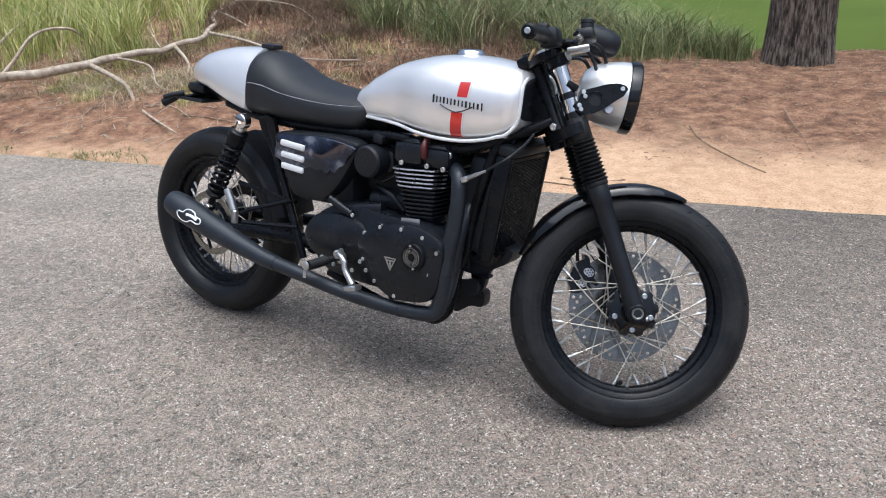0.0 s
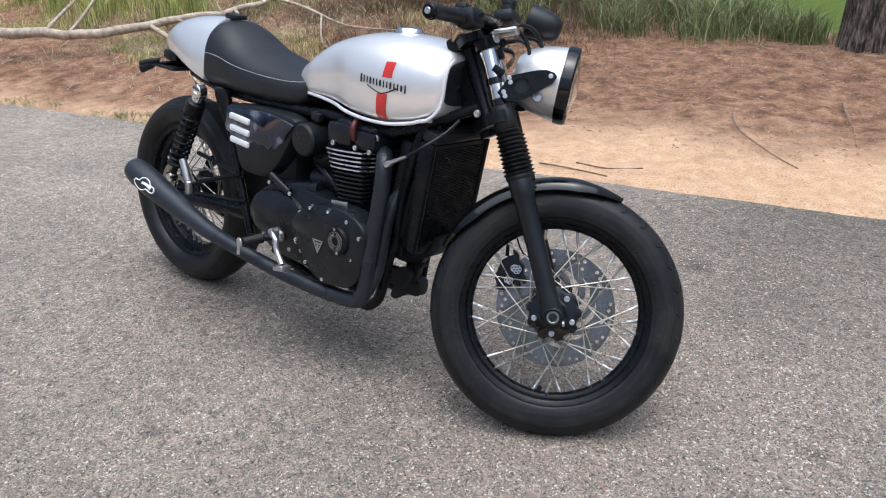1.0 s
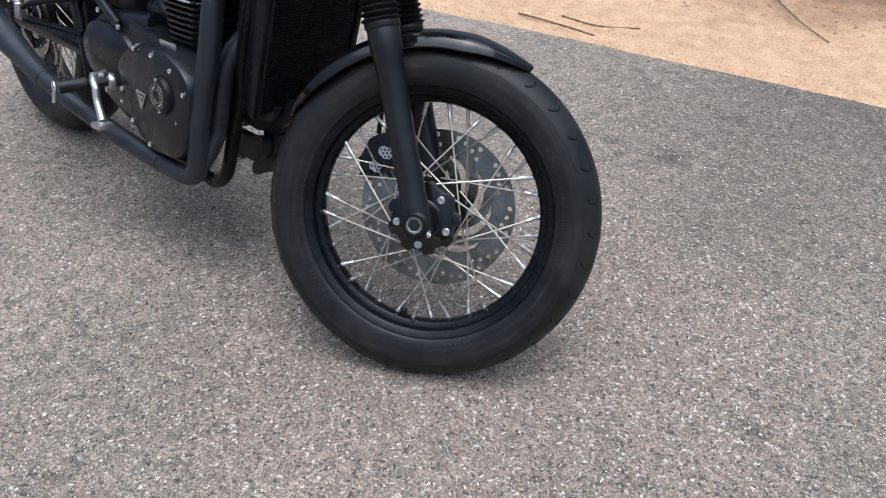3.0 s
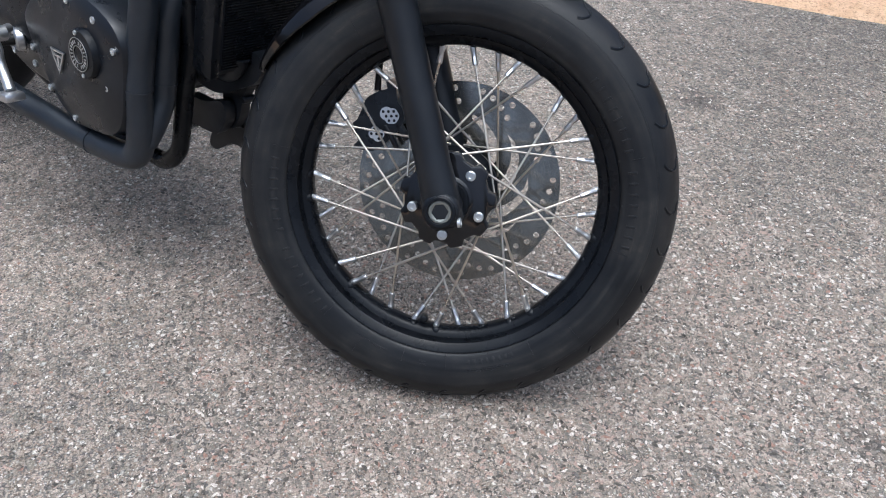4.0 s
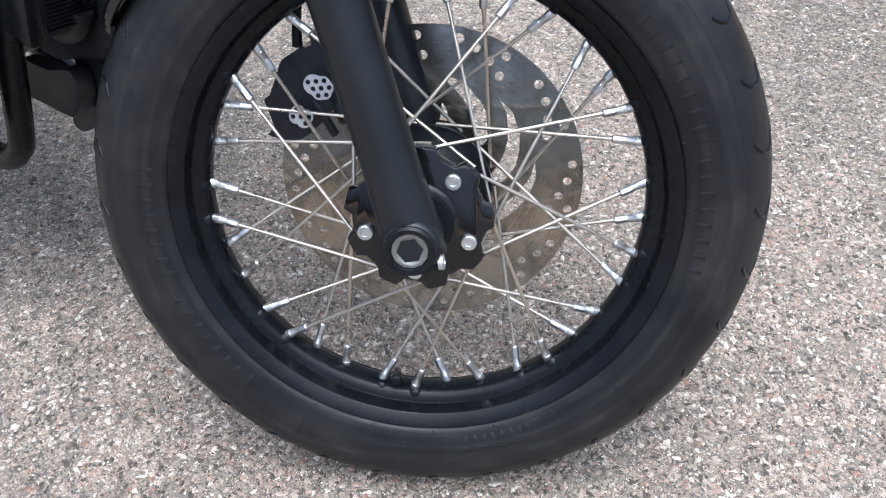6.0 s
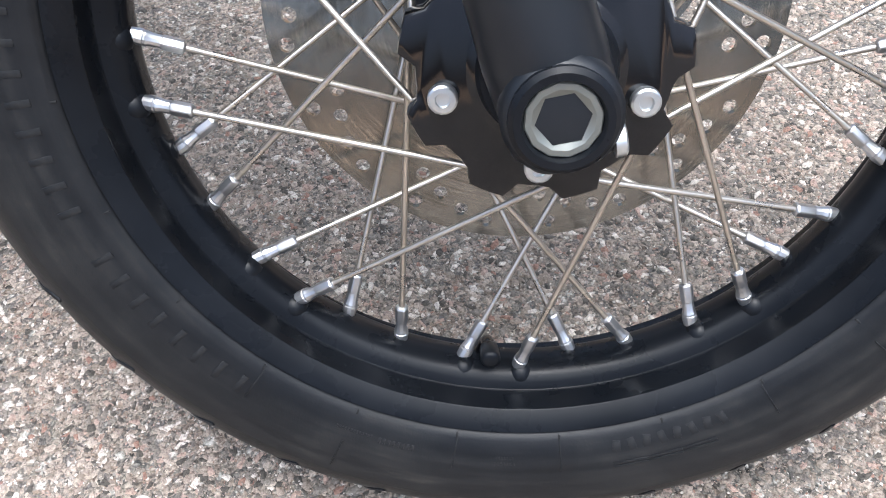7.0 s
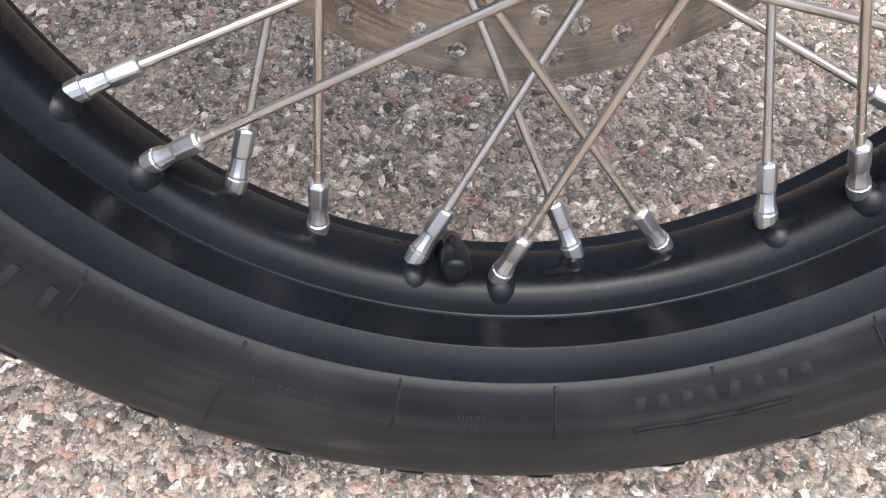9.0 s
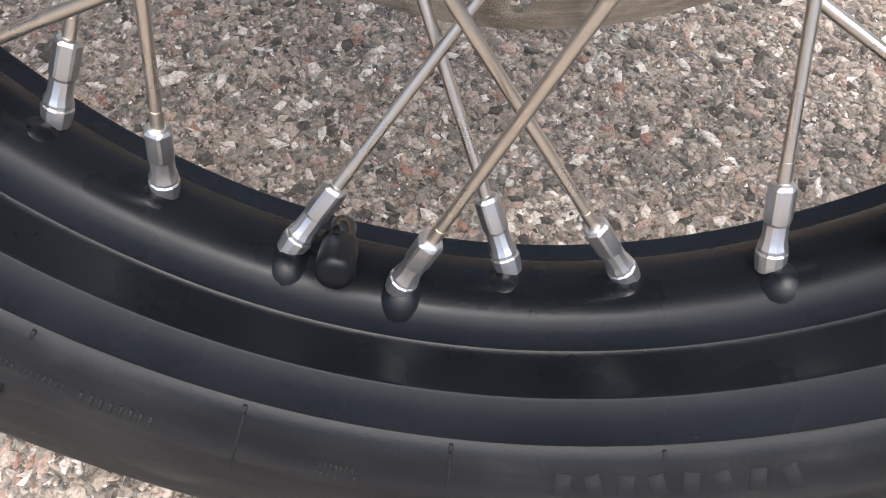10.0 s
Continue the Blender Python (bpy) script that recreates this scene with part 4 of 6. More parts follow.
    for x, z in ((0.60, 0.49), (0.69, 0.475), (0.66, 0.335), (0.72, 0.342), (0.735, 0.43), (0.69, 0.31), (0.62, 0.315), (0.575, 0.330), (0.742, 0.320)):
        child("bolt", screw_data, side, Matrix.Translation((x, -0.162, z)) @ to_right @ Matrix.Scale(0.9, 4))
    bm = B()
    tube(bm, [(0.60, -0.155, 0.51), (0.68, -0.155, 0.475)], 0.012, 10)
    tube(bm, [(0.60, -0.13, 0.47), (0.70, -0.13, 0.49), (0.77, -0.12, 0.50)], 0.02, 10)
    part("breather", bm, CRINKLE, engine)
    # barrels with cooling fins, the upper fins bright-edged
    bm = B()
    for s in (-0.070, 0.070):
        box(bm, (0.098, 0.105, 0.16), (0.895, s, 0.545), (0, 0, 0), 0.02)
    part("cylinder_block", bm, CRINKLE, engine)
    shape = [(0.798, 0.10), (0.79, 0.0), (0.798, -0.10), (0.815, -0.142), (0.862, -0.150), (0.93, -0.146), (0.958, -0.13), (0.965, 0.0), (0.958, 0.13), (0.93, 0.146), (0.862, 0.150), (0.815, 0.142)]
    def fin_at(x, y, f):
        """A point of a fin's outline, f up the barrel: the fins grow wider towards the head."""
        return 0.8965 - 0.009 * f + (x - 0.878) * (0.64 + 0.45 * f), y * (0.94 + 0.06 * f)
    for k in range(12):
        f = k / 11
        z = 0.500 + 0.0118 * k
        bm = B()
        out = round_poly([fin_at(x, y, f) for x, y in shape], 3)
        t = 0.0021
        loops = [[Vector((x, y, z + dz + 0.05 * (x - 0.90))) for x, y in out] for dz in (-t, t)]
        rings(bm, loops)
        part("fin", bm, CRINKLE, engine)
        if k > 6:
            bm = B()
            edge = [fin_at(x, y, f) for x, y in ((0.794, -0.085), (0.799, -0.108), (0.812, -0.141), (0.825, -0.1485), (0.862, -0.1525), (0.930, -0.1485), (0.952, -0.138), (0.962, -0.115))]
            tube(bm, [Vector((x, y, z + 0.05 * (x - 0.90))) for x, y in edge], 0.0025, 8)
            part("fin_edge", bm, FINEDGE, engine, "machined bright fin edge")
    bm = B()
    head = round_poly([(0.782, 0.632), (0.778, 0.665), (0.80, 0.70), (0.83, 0.712), (0.87, 0.712), (0.895, 0.695), (0.93, 0.705), (0.985, 0.70), (1.005, 0.675), (0.995, 0.635), (0.93, 0.625), (0.84, 0.625)], 4)
    head = [(x * 0.78 + 0.2085, z) for x, z in head]
    plate(bm, head, 0.13, -0.132, 0.016, 0.004)
    box(bm, (0.092, 0.02, 0.06), (0.866, -0.138, 0.672), (0, 0, 0), 0.012)
    box(bm, (0.078, 0.02, 0.055), (0.957, -0.134, 0.665), (0, 0, 0), 0.014)
    headp = part("cylinder_head", bm, CRINKLE, engine)
    for x, z in ((0.848, 0.645), (0.932, 0.645), (0.984, 0.642)):
        child("bolt", screw_data, headp, Matrix.Translation((x, -0.147, z)) @ to_right)
    bm = B()
    tube(bm, [(0.920, -0.10, 0.650), (0.919, -0.140, 0.668), (0.917, -0.142, 0.70), (0.912, -0.11, 0.725)], [0.007, 0.010, 0.009, 0.006], 12, 4)
    part("plug_cap", bm, REDDISH, headp, "dark red plug cap")
    bm = B()
    box(bm, (0.062, 0.004, 0.016), (0.892, -0.160, 0.489), (0, -4, 0), 0.0015)
    part("emblem_plate", bm, ALLOY, engine, "small silver emblem plate")
    # added cylinder hiding the lit case top, dark intake pieces filling the gap between the barrels and the side cover
    bm = B()
    rod(bm, (0.70, -0.075, 0.512), (0.865, -0.075, 0.520), 0.030, 24, 0.006)
    rod(bm, (0.725, -0.075, 0.513), (0.735, -0.075, 0.5135), 0.0315, 24, 0.002)
    part("filler_cylinder", bm, CRINKLE, engine)
    bm = B()
    box(bm, (0.15, 0.17, 0.15), (0.735, 0.02, 0.605), (0, 0, 0), 0.02)
    box(bm, (0.09, 0.13, 0.05), (0.82, 0.01, 0.655), (0, -8, 0), 0.015)
    part("intake", bm, PLASTIC, engine)
    bm = B()
    tube(bm, [(0.72, -0.09, 0.555), (0.76, -0.105, 0.548), (0.80, -0.11, 0.53), (0.83, -0.105, 0.50)], 0.007, 8, 4)
    tube(bm, [(0.70, -0.085, 0.575), (0.75, -0.098, 0.575), (0.80, -0.10, 0.60)], 0.005, 8, 4)
    part("hose", bm, PLASTIC, engine)
    # throttle body with a perforated round cap
    bm = B()
    lathe(bm, [(0.0001, -0.155), (0.040, -0.155), (0.046, -0.149), (0.047, -0.12), (0.042, -0.06), (0.0001, -0.06)], 36, at=(0.728, 0, 0.632))
    box(bm, (0.10, 0.16, 0.07), (0.735, -0.02, 0.63), (0, 0, 0), 0.02)
    tb = part("throttle_body", bm, PLASTIC, engine, "black throttle body with holed cap")
    for i, (dx, dz) in enumerate(((-0.018, 0.016), (0.0, 0.018), (0.018, 0.016), (-0.010, 0.004), (0.010, 0.004), (0.0, -0.010))):
        bm = B()
        lathe(bm, [(0.0001, -0.1562), (0.0036, -0.1562), (0.0036, -0.150), (0.0001, -0.150)], 10, at=(0.728 + dx, 0, 0.632 + dz))
        part("hole", bm, BLACK_DECAL, tb)
    bm = B()
    box(bm, (0.034, 0.03, 0.026), (0.745, -0.11, 0.695), (0, 10, 0), 0.005)
    part("sensor", bm, PLASTIC, engine)


build_engine()


def build_exhaust():
    for s in (-1,):
        bm = B()
        line = [(0.970, s * 0.085, 0.632), (1.006, s * 0.115, 0.637), (1.030, s * 0.140, 0.618), (1.036, s * 0.150, 0.565), (1.029, s * 0.154, 0.49), (1.017, s * 0.159, 0.42), (1.010, s * 0.163, 0.364), (1.003, s * 0.161, 0.312),
                (0.996, s * 0.158, 0.275), (0.984, s * 0.160, 0.247), (0.955, s * 0.165, 0.236), (0.8746, s * 0.171, 0.2325), (0.797, s * 0.181, 0.2375), (0.70, s * 0.197, 0.250), (0.56, s * 0.226, 0.283), (0.45, s * 0.236, 0.303)]
        rad = [0.0195, 0.0205, 0.0210, 0.0212, 0.0214, 0.0216, 0.0214, 0.0216, 0.0222, 0.0222, 0.0216, 0.0212, 0.0210, 0.0208, 0.0210, 0.0222]
        tube(bm, line, rad, 20, 5)
        pipe = part("exhaust_pipe", bm, EXHAUST, bike, "matt black exhaust header and link pipe", None, 60)
        bm = B()
        rod(bm, (1.0105, s * 0.1630, 0.3665), (1.0100, s * 0.1630, 0.3630), 0.0226, 20)
        rod(bm, (0.9995, s * 0.1595, 0.2940), (0.9985, s * 0.1590, 0.2900), 0.0222, 20)
        part("clamp_band", bm, EXHAUST, pipe)
        bm = B()
        rod(bm, (0.876, s * 0.171, 0.2325), (0.873, s * 0.1712, 0.2326), 0.0224, 20)
        part("clamp_band", bm, EXHAUST, pipe)
        bm = B()
        line = [(0.46, s * 0.2355, 0.301), (0.40, s * 0.238, 0.313), (0.30, s * 0.242, 0.340), (0.20, s * 0.246, 0.372), (0.11, s * 0.250, 0.402), (0.045, s * 0.252, 0.424), (0.015, s * 0.253, 0.434), (0.004, s * 0.2535, 0.4375), (0.004, s * 0.2535, 0.4375), (0.03, s * 0.253, 0.429)]
        tube(bm, [Vector(line[0]) + (Vector(p) - Vector(line[0])) * 0.963 for p in line], [0.0232, 0.0255, 0.0310, 0.0375, 0.0420, 0.0428, 0.0385, 0.0345, 0.027, 0.025], 28)
        muf = part("silencer", bm, EXHAUST, bike, "matt black reverse-cone silencer", None, 60)
        bm = B()
        def on(x, up):
            x += 0.020
            c = Vector((x, s * 0.2495, 0.402 - (x - 0.11) * 0.333))
            r = 0.0424 - abs(x - 0.09) * 0.05
            a = radians(up)
            n = Vector((0.30 * math.sin(a), s * math.cos(a), 0.95 * math.sin(a)))
            return c + n * (r + 0.0008)
        loop = [(0.070, 2), (0.074, 16), (0.090, 20), (0.096, 36), (0.110, 46), (0.128, 44), (0.138, 34), (0.156, 34), (0.162, 18), (0.150, 6), (0.128, 6), (0.116, -8), (0.098, -18), (0.080, -12)]
        pts = [on(*q) for q in loop]
        fine = softline(pts + [pts[0]], 4)
        tube(bm, fine, 0.0022, 6)
        part("badge_outline", bm, WHITE, muf, "white outlined emblem")
        bm = B()
        tube(bm, [on(0.104, 20), on(0.124, 26), on(0.146, 24)], 0.0050, 6, 4, 0.4)
        part("badge_bar", bm, WHITE, muf)


def second_header():
    """The other cylinder's pipe: across the front of the engine, down and into the first."""
    bm = B()
    line = [(0.985, 0.085, 0.632), (1.03, 0.085, 0.632), (1.046, 0.050, 0.605), (1.036, -0.03, 0.565), (1.030, -0.085, 0.525), (1.024, -0.110, 0.48), (1.017, -0.116, 0.42), (1.010, -0.119, 0.364), (1.007, -0.122, 0.335), (1.006, -0.136, 0.303), (0.999, -0.152, 0.270)]
    tube(bm, line, [0.0185, 0.0190, 0.0190, 0.0190, 0.0190, 0.0192, 0.0194, 0.0196, 0.0194, 0.0192, 0.0188], 20, 5)
    pipe = part("exhaust_pipe", bm, EXHAUST, bike, "matt black second header joining the first", None, 60)
    bm = B()
    rod(bm, (1.0107, -0.1188, 0.3675), (1.0103, -0.119, 0.3640), 0.0206, 20)
    part("clamp_band", bm, EXHAUST, pipe)


build_exhaust()
second_header()


def build_frame():
    bm = B()
    tube(bm, [(1.245, 0, 0.752), (1.243, 0, 0.757), (1.240, 0, 0.762), (1.200, 0, 0.845), (1.165, 0, 0.918), (1.160, 0, 0.930)], [0.024, 0.027, 0.0235, 0.0225, 0.0225, 0.027], 20)
    box(bm, (0.040, 0.055, 0.035), (1.150, -0.02, 0.925), (0, -25, 0), 0.008)
    plate(bm, [(1.135, 0.895), (1.165, 0.905), (1.235, 0.775), (1.20, 0.765), (1.15, 0.80)], -0.032, -0.026, 0.001)
    plate(bm, [(1.135, 0.895), (1.165, 0.905), (1.235, 0.775), (1.20, 0.765), (1.15, 0.80)], 0.032, 0.026, 0.001)
    for s in (-1, 1):
        tube(bm, [(1.235, s * 0.03, 0.785), (1.10, s * 0.085, 0.722), (0.98, s * 0.10, 0.690), (0.80, s * 0.10, 0.705), (0.66, s * 0.095, 0.700), (0.30, s * 0.085, 0.705), (0.10, s * 0.075, 0.74)], 0.0135, 12, 4)
        low = [(1.030, 0.078, 0.42), (1.004, 0.075, 0.359), (0.980, 0.075, 0.252), (0.966, 0.075, 0.218), (0.935, 0.076, 0.192), (0.90, 0.078, 0.190), (0.75, 0.09, 0.205), (0.56, 0.11, 0.27)] if s < 0 else [(1.035, 0.095, 0.40), (0.988, 0.10, 0.335), (0.976, 0.10, 0.29), (0.966, 0.10, 0.240), (0.93, 0.10, 0.205), (0.87, 0.10, 0.188), (0.75, 0.10, 0.21), (0.56, 0.11, 0.27)]
        tube(bm, [(1.17, s * 0.04, 0.83), (1.105, s * 0.085, 0.70), (1.050, s * 0.088, 0.52)] + [(x, s * y, z) for x, y, z in low], 0.0150, 12, 4)
        tube(bm, [(0.315, s * 0.118, 0.705), (0.36, s * 0.122, 0.59), (0.42, s * 0.128, 0.44), (0.475, s * 0.135, 0.30)], 0.0125, 12, 3)
    tube(bm, [(1.22, 0, 0.80), (1.0, 0, 0.75), (0.7, 0, 0.72)], 0.022, 12)
    plate(bm, round_poly([(0.29, 0.715), (0.345, 0.715), (0.36, 0.65), (0.335, 0.62), (0.305, 0.665)]), -0.128, -0.112, 0.003)
    fr = part("frame", bm, SATIN, bike, "black steel tube cradle frame")
    for x, y, z in ((1.135, -0.078, 0.745), (0.99, -0.115, 0.678), (1.255, -0.046, 0.775)):
        child("bolt", screw_data, fr, Matrix.Translation((x, y - 0.014, z)) @ to_right @ Matrix.Scale(1.3, 4))
    bm = B()
    for s in (-1, 1):
        tube(bm, [(0.55, s * 0.10, 0.345), (0.40, s * 0.115, 0.35), (0.15, s * 0.118, 0.335), (0.0, s * 0.118, 0.323)], [0.026, 0.022, 0.02, 0.018], 12, 4)
        rod(bm, (0, s * 0.105, 0.323), (0, s * 0.140, 0.323), 0.028, 20, 0.004)
    tube(bm, [(0.50, -0.12, 0.345), (0.50, 0.12, 0.345)], 0.03, 16)
    part("swingarm", bm, SATIN, bike)
    # battery box, airbox and inner mudguard behind the covers
    bm = B()
    box(bm, (0.24, 0.20, 0.22), (0.52, 0.0, 0.58), (0, 0, 0), 0.03)
    loops = []
    for i in range(17):
        a = 12 + 55 * i / 16
        r = 0.345
        ring = []
        for y, dr in ((-0.078, -0.03), (-0.07, 0), (0, 0.012), (0.07, 0), (0.078, -0.03), (0.072, -0.032), (0.066, -0.004), (0, 0.007), (-0.066, -0.004), (-0.072, -0.032)):
            ring.append(Vector(((r + dr) * math.cos(radians(a)), y, 0.323 + (r + dr) * math.sin(radians(a)))))
        loops.append(ring)
    rings(bm, loops)
    part("inner_mudguard", bm, PLASTIC, bike)
    # side covers with three bright louvres
    for s in (-1, 1):
        bm = B()
        out = round_poly([(0.358, 0.668), (0.385, 0.684), (0.48, 0.690), (0.60, 0.692), (0.672, 0.680), (0.678, 0.655), (0.655, 0.61), (0.61, 0.545), (0.555, 0.498), (0.49, 0.488), (0.43, 0.50), (0.40, 0.56), (0.37, 0.63)], 4)
        plate(bm, out, s * 0.10, s * 0.150, 0.016, 0.006)
        cover = part("side_cover", bm, PLASTIC, bike, "dark side cover with worn-edged navy upper field, painted pale reflections and three pale louvres", Matrix.Translation((0.011, 0, 0)))
        bm = B()
        low = [(0.655, 0.636), (0.640, 0.612), (0.622, 0.604), (0.606, 0.586), (0.590, 0.592), (0.575, 0.578), (0.556, 0.590), (0.535, 0.584), (0.515, 0.592), (0.48, 0.580), (0.44, 0.572), (0.41, 0.572)]
        up = round_poly([(0.392, 0.600), (0.375, 0.648), (0.378, 0.668), (0.40, 0.677), (0.48, 0.682), (0.58, 0.683), (0.652, 0.673), (0.664, 0.655)], 3)[:-3]
        plate(bm, up + low, s * 0.150, s * 0.1575, 0.004)
        part("painted_field", bm, NAVY, cover, "navy lacquer with worn lower edge and painted sky reflections")
        for k in range(3):
            bm = B()
            z = 0.650 - 0.034 * k
            box(bm, (0.094 - 0.004 * k, 0.012, 0.019), (0.447 - 0.001 * k, s * 0.160, z), (0, 6, 0), 0.0055)
            part("louvre", bm, WHITE, cover, "pale louvre")
    # twin shocks
    for s in (-1, 1):
        top, low = Vector((0.238, s * 0.150, 0.700)), Vector((0.070, s * 0.150, 0.400))
        d = (low - top).normalized()
        bm = B()
        rod(bm, top + d * 0.02, low - d * 0.02, 0.011, 14)
        rod(bm, top + d * 0.035, top + d * 0.085, 0.030, 24, 0.004)
        rod(bm, low - d * 0.075, low - d * 0.055, 0.027, 20, 0.003)
        shock = part("shock_absorber", bm, SATIN, bike, "black rear shock with coil spring and chrome top", Matrix.Translation((0.006, 0, 0)))
        bm = B()
        rod(bm, top + Vector((0, 0.016 * s, 0)), top - Vector((0, 0.014 * s, 0)), 0.023, 24, 0.003)
        rod(bm, top, top + d * 0.04, 0.019, 16, 0.003)
        part("shock_eye", bm, CHROME, shock, "polished shock eye")
        bm = B()
        rod(bm, low + Vector((0, 0.014 * s, 0)), low - Vector((0, 0.014 * s, 0)), 0.015, 18, 0.003)
        rod(bm, low, low - d * 0.05, 0.010, 12)
        part("shock_eye", bm, CHROME, shock, "polished shock eye")
        bm = B()
        u = d.orthogonal().normalized()
        v = d.cross(u)
        coil = []
        for i in range(200):
            f = i / 199
            a = f * 2 * math.pi * 9
            coil.append(top + d * (0.080 + 0.205 * f) + (u * math.cos(a) + v * math.sin(a)) * 0.0255)
        tube(bm, coil, 0.0048, 8)
        part("spring", bm, SATIN, shock)
    # passenger peg hanger, rider peg and brake pedal
    bm = B()
    tube(bm, [(0.425, -0.135, 0.475), (0.30, -0.19, 0.435), (0.275, -0.20, 0.42)], 0.007, 8)
    tube(bm, [(0.45, -0.135, 0.395), (0.36, -0.17, 0.395), (0.28, -0.20, 0.395)], 0.008, 8)
    tube(bm, [(0.44, -0.13, 0.47), (0.20, -0.13, 0.50)], 0.007, 8)
    hang = part("peg_hanger", bm, SATIN, bike)
    bm = B()
    for a, b, w in (((0.218, -0.2, 0.492), (0.247, -0.2, 0.424), 0.0125), ((0.250, -0.2, 0.430), (0.246, -0.2, 0.386), 0.0115)):
        rod(bm, a, b, w, 10, 0.004)
    part("folded_peg", bm, ALLOY, hang, "bare alloy folded passenger peg")
    bm = B()
    tube(bm, [(0.655, -0.165, 0.345), (0.640, -0.215, 0.342), (0.639, -0.218, 0.342), (0.621, -0.272, 0.335)], [0.009, 0.010, 0.0145, 0.0145], 16)
    peg = part("foot_peg", bm, RUBBER, bike, "black rubber foot peg with bright end")
    bm = B()
    rod(bm, (0.617, -0.276, 0.335), (0.615, -0.284, 0.3345), 0.0145, 18, 0.003)
    tube(bm, [(0.614, -0.280, 0.322), (0.613, -0.282, 0.300)], 0.005, 8)
    part("peg_end", bm, ALLOY, peg)
    bm = B()
    rod(bm, (0.655, -0.160, 0.345), (0.650, -0.176, 0.344), 0.021, 18, 0.003)
    part("peg_end", bm, ALLOY, peg)
    bm = B()
    tube(bm, [(0.672, -0.19, 0.372), (0.690, -0.226, 0.372), (0.712, -0.235, 0.368), (0.722, -0.236, 0.358), (0.722, -0.236, 0.340), (0.728, -0.237, 0.328), (0.748, -0.240, 0.306), (0.757, -0.242, 0.298)], [0.0075, 0.0082, 0.0082, 0.0082, 0.0082, 0.0082, 0.0088, 0.009], 10)
    box(bm, (0.042, 0.034, 0.014), (0.760, -0.245, 0.291), (0, -10, 0), 0.004)
    rod(bm, (0.682, -0.200, 0.368), (0.682, -0.226, 0.368), 0.013, 14, 0.003)
    part("brake_pedal", bm, ALLOY, bike, "bare alloy brake pedal")
    # side stand
    bm = B()
    tube(bm, [(0.60, 0.12, 0.26), (0.56, 0.20, 0.14), (0.53, 0.262, 0.052)], 0.011, 10)
    box(bm, (0.05, 0.04, 0.01), (0.525, 0.268, 0.046), (-8, 0, 0), 0.003)
    part("side_stand", bm, SATIN, bike)
    # radiator, with a dark block added to fill the gap to the engine
    a, b = Vector((1.147, 0, 0.692)), Vector((1.099, 0, 0.400))
    mid = (a + b) / 2
    tilt = math.degrees(math.atan2(a.x - b.x, a.z - b.z))
    bm = B()
    box(bm, (0.036, 0.200, 0.285), mid, (0, tilt, 0), 0.006)
    rad = part("radiator", bm, PLASTIC, bike, "black radiator with louvred core")
    for s in (-1, 1):
        bm = B()
        box(bm, (0.046, 0.018, 0.290), mid + Vector((0.0, s * 0.106, 0)), (0, tilt, 0), 0.006)
        part("end_tank", bm, SATIN, rad)
    turn = pose(*mid, 0, tilt, 0)
    bm = B()
    box(bm, (0.050, 0.215, 0.030), turn @ Vector((0, 0, 0.160)), (0, tilt, 0), 0.008)
    part("top_tank", bm, PLASTIC, rad)
    for k in range(62):
        z = -0.132 + 0.262 * k / 61
        bm = B()
        box(bm, (0.005, 0.186, 0.0019), turn @ Vector((0.0190, 0, z)), (0, tilt + 20, 0))
        part("louvre", bm, SATIN, rad)
    bm = B()
    tube(bm, [(1.115, -0.055, 0.425), (1.10, -0.055, 0.400), (1.06, -0.045, 0.385), (1.00, -0.04, 0.40)], 0.015, 12, 4)
    part("coolant_hose", bm, PLASTIC, rad)
    bm = B()
    tube(bm, [(1.15, -0.06, 0.725), (1.10, -0.065, 0.735), (1.00, -0.06, 0.71)], 0.014, 12, 4)
    part("coolant_hose", bm, PLASTIC, rad)
    # added block that keeps the gap behind the radiator dark
    bm = B()
    box(bm, (0.10, 0.17, 0.27), (1.055, 0.0, 0.545), (0, tilt, 0), 0.02)
    part("gap_filler", bm, PLASTIC, bike)
    bm = B()
    plate(bm, round_poly([(0.925, 0.258), (0.960, 0.255), (1.004, 0.256), (1.020, 0.262), (1.040, 0.292), (1.030, 0.3195), (0.985, 0.306), (0.925, 0.300)], 3), -0.030, -0.008, 0.003)
    plate(bm, round_poly([(0.9265, 0.197), (0.948, 0.192), (0.990, 0.2185), (1.030, 0.224), (1.034, 0.265), (1.005, 0.274), (0.965, 0.266), (0.937, 0.225)], 3), 0.018, 0.056, 0.004)
    tube(bm, [(0.958, 0.016, 0.256), (0.980, 0.015, 0.249), (1.000, 0.016, 0.256), (1.024, 0.017, 0.263)], 0.0035, 8, 3)
    plate(bm, round_poly([(1.005, 0.301), (1.020, 0.262), (1.044, 0.290), (1.052, 0.316), (1.058, 0.334), (1.066, 0.353), (1.035, 0.372), (1.003, 0.360)], 3), -0.006, 0.014, 0.003)
    rod(bm, (1.056, -0.008, 0.325), (1.056, 0.016, 0.325), 0.006, 10, 0.001)
    plate(bm, round_poly([(0.975, 0.352), (1.030, 0.338), (1.090, 0.362), (1.138, 0.392), (1.138, 0.430), (1.00, 0.420)], 3), -0.040, 0.03, 0.006)
    rod(bm, (1.010, -0.040, 0.400), (1.010, -0.036, 0.352), 0.0075, 14, 0.002)
    rod(bm, (1.010, -0.0365, 0.357), (1.010, -0.0360, 0.352), 0.0088, 14, 0.001)
    part("horn_bracket", bm, PLASTIC, bike)
    bm = B()
    rod(bm, (1.016, -0.078, 0.466), (1.012, -0.096, 0.4655), 0.0066, 16, 0.002)
